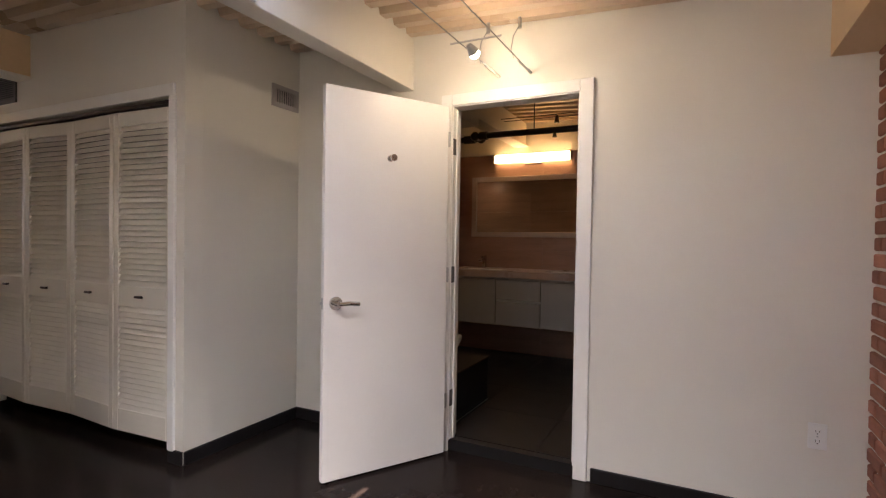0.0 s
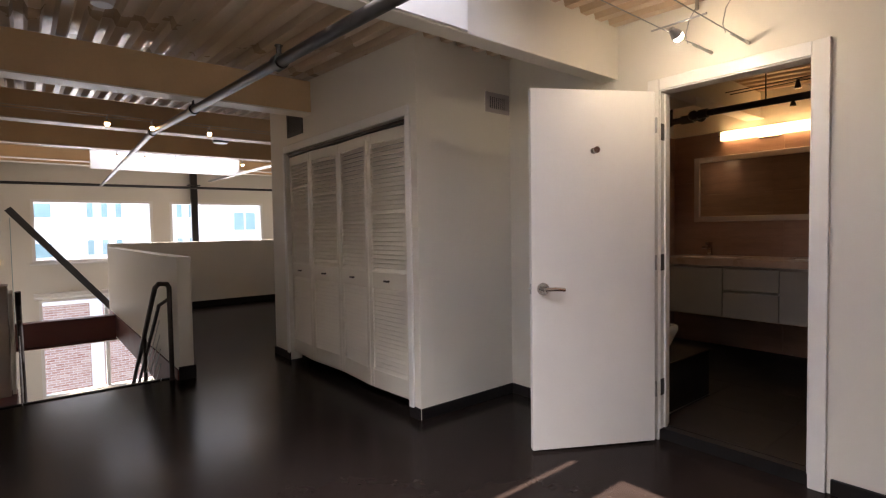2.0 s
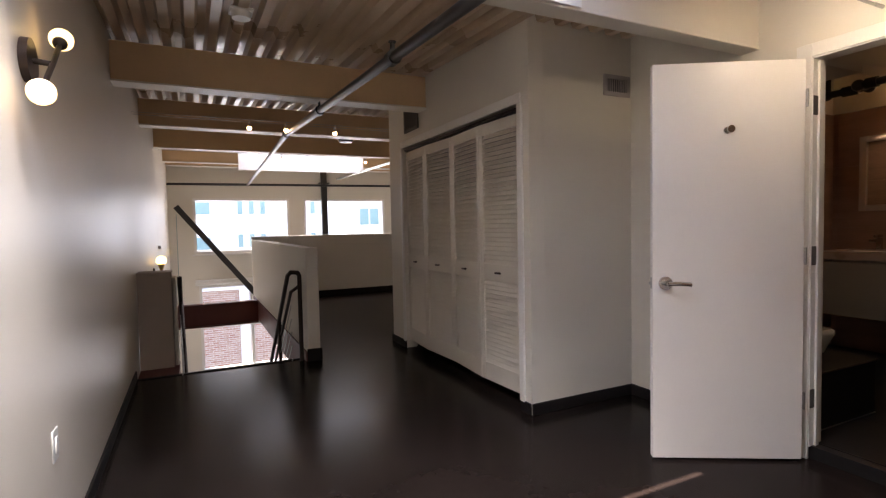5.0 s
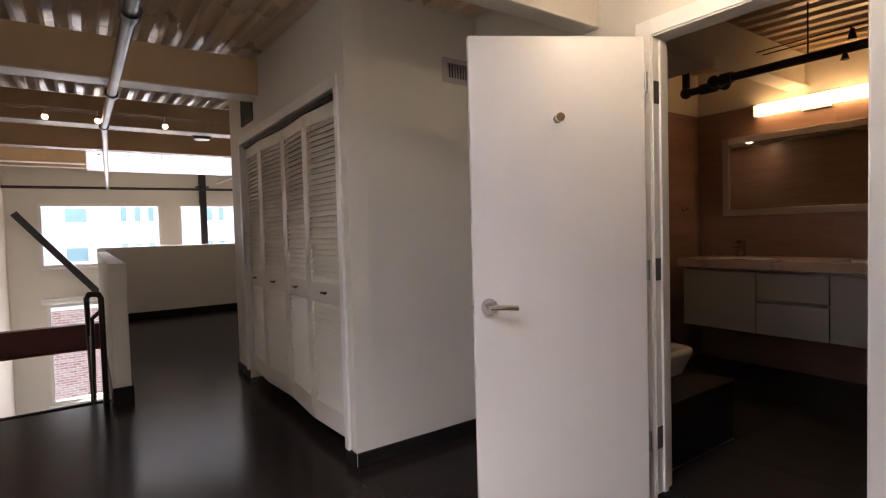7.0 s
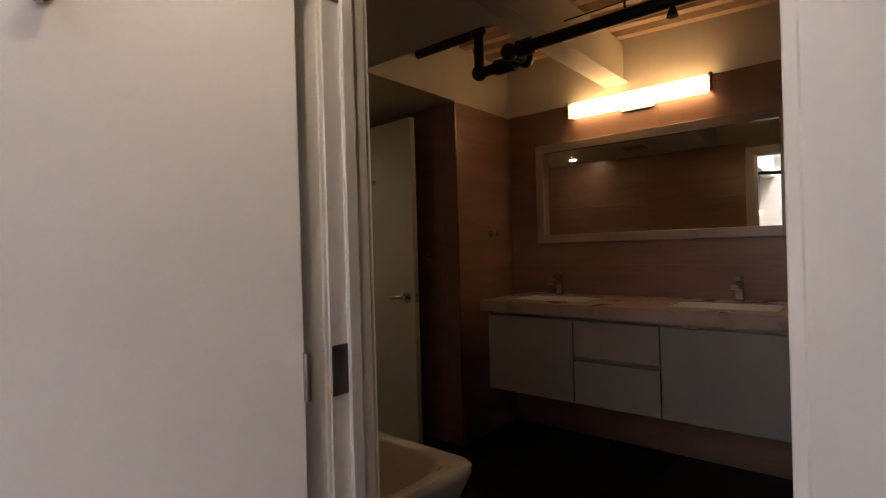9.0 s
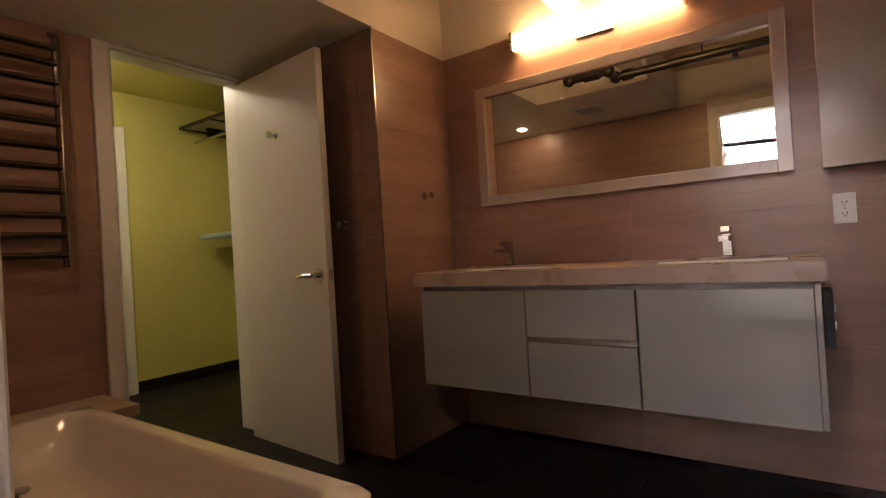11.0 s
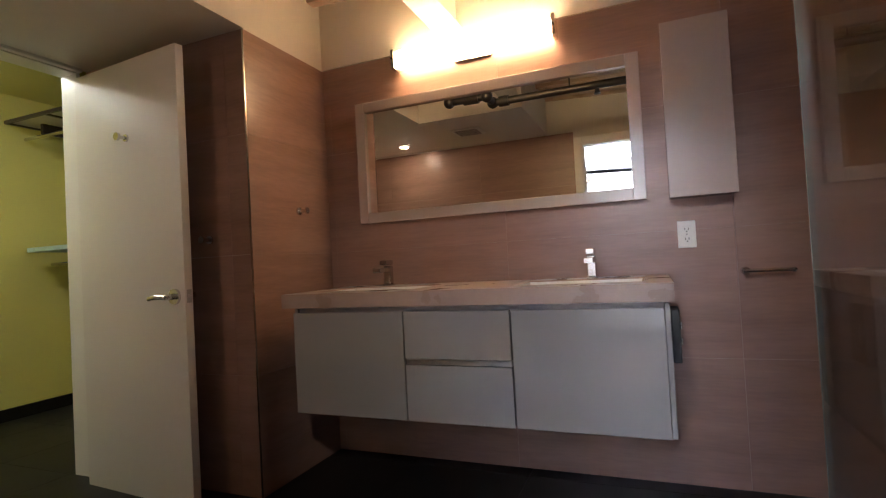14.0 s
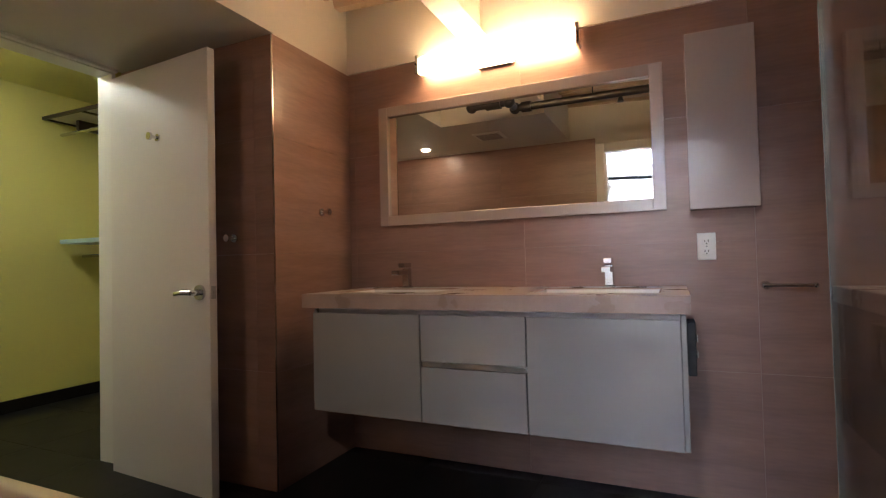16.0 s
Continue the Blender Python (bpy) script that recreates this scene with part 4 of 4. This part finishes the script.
def bathtub():
    t = thing("bathtub", (-2.0, 3.54, 0.345), "white acrylic bathtub with a rounded rim", "bathtub")
    bm = bmesh.new()
    x0, x1, y0, y1 = -2.87, -1.27, 3.160, 3.885
    rings = [(0.035, 0.346), (0.02, 0.40), (0.0, 0.462), (0.0, 0.488), (0.010, 0.500), (0.055, 0.500), (0.070, 0.490), (0.10, 0.42), (0.15, 0.375), (0.22, 0.362)]
    loops = []
    for inset, z in rings:
        r = 0.045 + inset * 0.5
        loop = []
        for cx, cy, a0 in ((x1 - inset - r, y1 - inset - r, 0), (x0 + inset + r, y1 - inset - r, 90), (x0 + inset + r, y0 + inset + r, 180), (x1 - inset - r, y0 + inset + r, 270)):
            for k in range(7):
                a = radians(a0 + k * 15)
                loop.append(bm.verts.new((cx + r * math.cos(a), cy + r * math.sin(a), z)))
        loops.append(loop)
    for p, q in zip(loops, loops[1:]):
        for i in range(len(p)):
            j = (i + 1) % len(p)
            bm.faces.new((p[i], p[j], q[j], q[i]))
    bm.faces.new(loops[-1])
    bm.faces.new(loops[0][::-1])
    bmesh.ops.recalc_face_normals(bm, faces=bm.faces)
    ob = part("shell", bm, ACRYLIC, t)
    part("overflow", cyl((-2.745, 3.56, 0.425), (-2.735, 3.56, 0.425), 0.032, n=20), CHROME, t)
    part("drain", cyl((-2.5, 3.545, 0.3625), (-2.5, 3.545, 0.368), 0.03, n=20), CHROME, t)


bathtub()
setting("tub_ledge", bxm((-3.266, -2.89, 3.19, 4.085, 0.40, 0.447), (-3.266, -3.10, 3.19, 3.90, 0.346, 0.399), bevel=0.003), LEDGE, "tan stone ledge at the tub end", "ledge")


def towel_warmer():
    w = thing("towel_warmer", (-3.22, 3.75, 1.06), "dark chrome ladder towel warmer on the tiled wall", "towel rail")
    y0, y1, x = 3.48, 3.945, -3.205
    for y in (y0, y1):
        part("upright", tube([(x - 0.05, y, 2.16), (x, y, 2.14), (x, y, 1.075)], 0.016), DARKCHROME, w)
        for z in (1.15, 2.05):
            part("bracket", cyl((-3.268, y, z), (x, y, z), 0.010), DARKCHROME, w)
    for z in (1.13, 1.22, 1.31, 1.42, 1.53, 1.62, 1.73, 1.82, 1.92, 2.01, 2.08):
        part("rung", cyl((x + 0.004, y0, z), (x + 0.004, y1, z), 0.016), DARKCHROME, w)


towel_warmer()

# shower and toilet
GX = -0.112
sg = thing("shower_door", (GX, 4.45, 0), "frameless clear glass shower door standing open with a chrome pull", "shower door")
p1 = part("pane", bxm((GX - 0.005, GX + 0.005, 3.735, 4.455, 0.012, 2.35), bevel=0.001), SHOWER, sg, round_faces=False)
p1.visible_shadow = False
part("edge_seal", bxm((GX - 0.006, GX + 0.006, 4.4555, 4.459, 0.012, 2.35)), SEAL, sg, "milky clear edge seal", round_faces=False)
part("free_edge", bxm((GX - 0.005, GX + 0.005, 3.729, 3.7345, 0.012, 2.35)), SEAL, sg, "pale green polished glass edge", round_faces=False)
part("floor_pivot", bxm((GX - 0.018, GX + 0.018, 4.36, 4.45, 0.0, 0.011), bevel=0.002), CHROME, sg, round_faces=False)
part("floor_glide", bxm((GX - 0.004, GX + 0.004, 3.76, 3.79, 0.0, 0.011)), CHROME, sg, round_faces=False)
for d in (-1, 1):
    hx = [GX + d * k for k in (0.006, 0.035, 0.047, 0.050)]
    part("handle", tube([(hx[0], 3.795, 1.165), (hx[1], 3.795, 1.165), (hx[2], 3.795, 1.16), (hx[3], 3.795, 1.145), (hx[3], 3.795, 0.985), (hx[2], 3.795, 0.97), (hx[1], 3.795, 0.965), (hx[0], 3.795, 0.965)], 0.0095, n=16), CHROME, sg, "polished chrome pull handle")


def toilet():
    t = thing("toilet", (0.7, 5.12, 0), "white ceramic toilet behind the glass screen", "toilet")
    cy = 5.12

    def lathe(rings):
        bm = bmesh.new()
        loops = []
        for cx, rx, ry, z in rings:
            loops.append([bm.verts.new((cx + 0.02 + rx * math.cos(a), cy + ry * math.sin(a), z)) for a in [2 * math.pi * k / 28 for k in range(28)]])
        for p, q in zip(loops, loops[1:]):
            for i in range(28):
                j = (i + 1) % 28
                bm.faces.new((p[i], p[j], q[j], q[i]))
        bm.faces.new(loops[0][::-1])
        bm.faces.new(loops[-1])
        bmesh.ops.recalc_face_normals(bm, faces=bm.faces)
        return bm
    part("bowl", lathe([(0.66, 0.20, 0.11, 0.0), (0.65, 0.20, 0.11, 0.12), (0.60, 0.23, 0.14, 0.25), (0.58, 0.26, 0.18, 0.36), (0.58, 0.265, 0.185, 0.39)]), CERAMIC, t)
    part("seat", lathe([(0.58, 0.262, 0.183, 0.392), (0.58, 0.268, 0.19, 0.40), (0.58, 0.264, 0.186, 0.412)]), CERAMIC, t)
    part("lid", lathe([(0.585, 0.262, 0.185, 0.414), (0.585, 0.262, 0.185, 0.428), (0.585, 0.235, 0.16, 0.436)]), CERAMIC, t)
    part("tank", bxm((0.88, 1.09, cy - 0.21, cy + 0.21, 0.36, 0.76), bevel=0.02, seg=3), CERAMIC, t)
    part("tank_lid", bxm((0.87, 1.095, cy - 0.22, cy + 0.22, 0.761, 0.79), bevel=0.008, seg=2), CERAMIC, t)


toilet()

# pipes in the bathroom
bp = thing("bath_sprinkler_pipe", (-1.6, 4.6, 2.19), "black sprinkler pipe with elbows above the vanity", "pipe")
part("pipe", tube([(-2.165, 4.62, 2.405), (-1.73, 4.62, 2.405), (-1.73, 4.62, 2.19), (-1.45, 4.62, 2.19), (-1.45, 4.47, 2.185), (1.10, 4.47, 2.185)], 0.027, n=16), BLACK, bp)
for q in ((-1.73, 4.62, 2.405), (-1.73, 4.62, 2.19), (-1.45, 4.62, 2.19), (-1.45, 4.47, 2.185)):
    part("elbow", ball(q, 0.042), BLACK, bp)
part("coupling", cyl((-1.62, 4.62, 2.19), (-1.51, 4.62, 2.19), 0.038), BLACK, bp)
part("coupling", cyl((-1.40, 4.47, 2.185), (-1.33, 4.47, 2.185), 0.038), BLACK, bp)
part("hanger", tube([(-0.9, 4.47, 2.2), (-0.9, 4.47, 2.52)], 0.005, n=6), BLACK, bp)
part("head", cyl((-0.72, 4.47, 2.16), (-0.72, 4.47, 2.125), 0.012, 0.022), BLACK, bp)
bc = thing("bath_cable_light", (-0.9, 4.85, 2.4), "thin dark cable rods with a small unlit spot", "track light")
for y in (4.80, 4.90):
    part("cable", tube([(-1.325, y, 2.40), (1.10, y, 2.40)], 0.004, n=6), BRONZE, bc)
sp = part("spot", cyl((-0.8, 4.85, 2.40), (-0.8, 4.85, 2.33), 0.012, 0.026), BRONZE, bc)
part("stem", tube([(-0.8, 4.80, 2.40), (-0.8, 4.90, 2.40)], 0.005, n=6), BRONZE, sp)
dl = thing("recessed_downlight", (-2.65, 3.50, 2.2), "lit recessed downlight in the low ceiling", "downlight")
part("trim_ring", cyl((-2.65, 3.50, 2.198), (-2.65, 3.50, 2.2048), 0.055, n=24), PANEL_WHITE, dl)
part("lens", cyl((-2.65, 3.50, 2.192), (-2.65, 3.50, 2.1975), 0.035, n=20), DOWN, dl, "lit lens")
fv = thing("exhaust_vent", (-1.9, 3.72, 2.2), "white square exhaust grille in the low ceiling", "vent")
part("frame", bxm((-2.03, -1.77, 3.60, 3.84, 2.193, 2.2045), bevel=0.003), PANEL_WHITE, fv, round_faces=False)
for i in range(7):
    part("slat", bxm((-2.0, -1.8, 3.625 + i * 0.03, 3.637 + i * 0.03, 2.188, 2.1925)), VENT_GREY, fv, round_faces=False)

# green closet fittings
cs = thing("closet_shelf_rack", (-4.6, 5.75, 0), "grey steel closet racking with shelves and a hanging rail", "shelf")
part("upright", bxm((-4.86, -4.83, 5.985, 5.999, 0.05, 2.40)), STEEL, cs, round_faces=False)
part("upright", bxm((-3.9, -3.87, 5.985, 5.999, 0.05, 2.40)), STEEL, cs, round_faces=False)
wire = part("upper_shelf", bxm((-5.07, -3.5, 5.50, 5.52, 2.31, 2.335), (-5.07, -3.5, 5.96, 5.98, 2.31, 2.335), (-5.07, -5.05, 5.52, 5.96, 2.31, 2.335), (-4.6, -4.58, 5.52, 5.96, 2.31, 2.335)), BRONZE, cs, "dark steel shelf frame", round_faces=False)
part("shelf_board", bxm((-5.05, -3.5, 5.52, 5.96, 2.322, 2.328)), VENT_GREY, wire, round_faces=False)
part("rail", cyl((-5.09, 5.66, 2.22), (-3.5, 5.66, 2.22), 0.014), CHROME, cs)
part("rail_bracket", bxm((-4.86, -4.83, 5.64, 5.985, 2.23, 2.31)), BRONZE, cs, round_faces=False)
part("lower_shelf", bxm((-5.02, -3.5, 5.60, 5.98, 1.30, 1.335), bevel=0.003), BLUE, cs, "pale blue shelf board", round_faces=False)
part("lower_rail", cyl((-4.98, 5.76, 1.20), (-3.5, 5.76, 1.20), 0.013), CHROME, cs)
cl = thing("closet_ceiling_lamp", (-4.2, 4.3, 2.5), "lit flush ceiling lamp in the green closet", "ceiling lamp")
part("diffuser", cyl((-4.2, 4.3, 2.475), (-4.2, 4.3, 2.545), 0.15, 0.17, n=24), CLOSET_GLOW, cl)
part("base", cyl((-4.2, 4.3, 2.546), (-4.2, 4.3, 2.56), 0.18, n=24), PANEL_WHITE, cl)

# ---- outdoors ----
setting("ground", bxm((-400, 400, -400, 400, -6.2, -6.0)), ASPHALT, "grey street level ground", "ground")
hb = thing("white_building", (-30, 6, -6), "pale stucco building with teal windows across the street", "building")
part("wall", bxm((-42, -30, -22, 34, -6, 14)), STUCCO, hb, round_faces=False)
part("roof", bxm((-42.2, -29.7, -22.2, 34.2, 14, 14.4)), STUCCO, hb, round_faces=False)


def far_window(y0, y1, z0, z1):
    w = part("window", bxm((-30.0, -29.93, y0 - 0.06, y1 + 0.06, z0 - 0.06, z1 + 0.06)), PANEL_WHITE, hb, round_faces=False)
    part("pane", bxm((-29.929, -29.92, y0, y1, z0, z1)), TEAL, w, round_faces=False)


for y in (2.40, 3.0, 3.6, 6.4, 7.0):
    for z in (2.10, 0.26, 3.9, 5.7):
        far_window(y, y + 0.26, z, z + 0.72)
for z in (2.1, 0.2):
    far_window(0.15, 1.0, z, z + 0.65)
    far_window(9.4, 9.95, z - 0.7, z + 0.3)
    far_window(10.05, 10.6, z - 0.7, z + 0.3)
bh = thing("brick_building", (-20, 2, -6), "low weathered brick building seen through the lower windows", "building")
part("wall", bxm((-24, -20, -10, 20, -6, -1.0)), BRICK_FAR, bh, round_faces=False)
part("parapet", bxm((-24.1, -19.9, -10.1, 20.1, -1.0, -0.8)), STUCCO, bh, round_faces=False)
for y in (1.6, 4.4):
    part("pilaster", bxm((-20.0, -19.9, y, y + 0.35, -6, -1.0)), STUCCO, bh, round_faces=False)
part("plinth", bxm((-20.0, -19.8, -10, 20, -6, -4.6)), STUCCO, bh, round_faces=False)

# ---- tiles and bricks, one by one ----
TW, TR = 1.01, (0.0, 0.567, 1.135, 1.703, 2.20)


def tile_mesh(cache, w, h, flat):
    key = (round(w, 3), round(h, 3), flat)
    if key not in cache:
        g = 0.0005
        bx = (g, w - g, -0.012, 0, g, h - g) if flat == "y" else (0, 0.012, g, w - g, g, h - g)
        cache[key] = make("tile", bxm(bx), TILE)
    return cache[key]


TILES = {}


def tile_wall(parent, flat, at, u0, u1, first_seam, ends=2.20, side=-1, skip=None):
    """Large tiles on a wall face. flat y: a face at y = at towards -y (side -1) or +y; flat x: a face at x = at towards +x."""
    seams = [u0]
    s = first_seam
    while s < u1 - 0.02:
        if s > u0 + 0.02:
            seams.append(s)
        s += TW
    seams.append(u1)
    for a, b in zip(seams, seams[1:]):
        for z0, z1 in zip(TR, TR[1:]):
            if skip and a < skip[1] - 0.01 and b > skip[0] + 0.01 and z0 < skip[2]:
                continue
            me = tile_mesh(TILES, b - a, z1 - z0, flat)
            if flat == "y":
                piece("tile", me, (a, at if side < 0 else at + 0.012, z0), parent)
            else:
                piece("tile", me, (at, a, z0), parent)


obs = bpy.data.objects
tile_wall(obs["bath_wall_back"], "y", 5.6125, -2.18, 1.10, -3.139)
tile_wall(obs["bath_wing_wall"], "x", -2.182, 4.962, 5.60, 3.9)
tile_wall(obs["bath_wing_wall"], "y", 4.9735, -3.28, -2.17, -3.3)
tile_wall(obs["bath_wall_west"], "x", -3.283, 3.19, BDY0 - 0.08, 3.0)
tile_wall(obs["wall_north"], "y", 3.1335, -3.28, OX0 - 0.08, -3.0, side=1)
tile_wall(obs["wall_north"], "y", 3.1335, OX1 + 0.08, 1.10, 0.2, side=1)
setting("tile_edge_trim", bxm((-2.174, -2.168, 4.957, 4.963, 0, 2.20), (-2.17, 1.10, 5.600, 5.6025, 2.2005, 2.206)), CHROME, "thin metal tile edge trim", "trim")

setting("tile_backing", bxm((-2.18, 1.10, 5.6128, 5.6148, 0, 2.2), (-2.1848, -2.1822, 4.976, 5.61, 0, 2.2)), GROUT, "brown grout behind the wall tiles", "wall")
ft = make("floor_tile", bxm((0.0015, 0.5985, 0.0015, 0.5985, 0.001, 0.006)), DARKTILE)
bf = obs["bath_floor"]
for i in range(11):
    for j in range(5):
        piece("floor_tile", ft, (-5.25 + 0.6 * i, 3.105 + 0.6 * j, 0), bf)

rng = random.Random(4)
bricks = [make("brick", bxm((-0.055, 0.0, 0.005, 0.2 - 0.005, 0.0, 0.058), bevel=0.006), BRICK) for _ in range(2)]
we = obs["wall_east"]
for row in range(36):
    for col in range(5):
        y = 2.02 + 0.207 * col + (0.1 if row % 2 else 0)
        piece("brick", bricks[(row + col) % 2], (1.133 - 0.006 * rng.random(), y, 0.01 + 0.0715 * row), we)
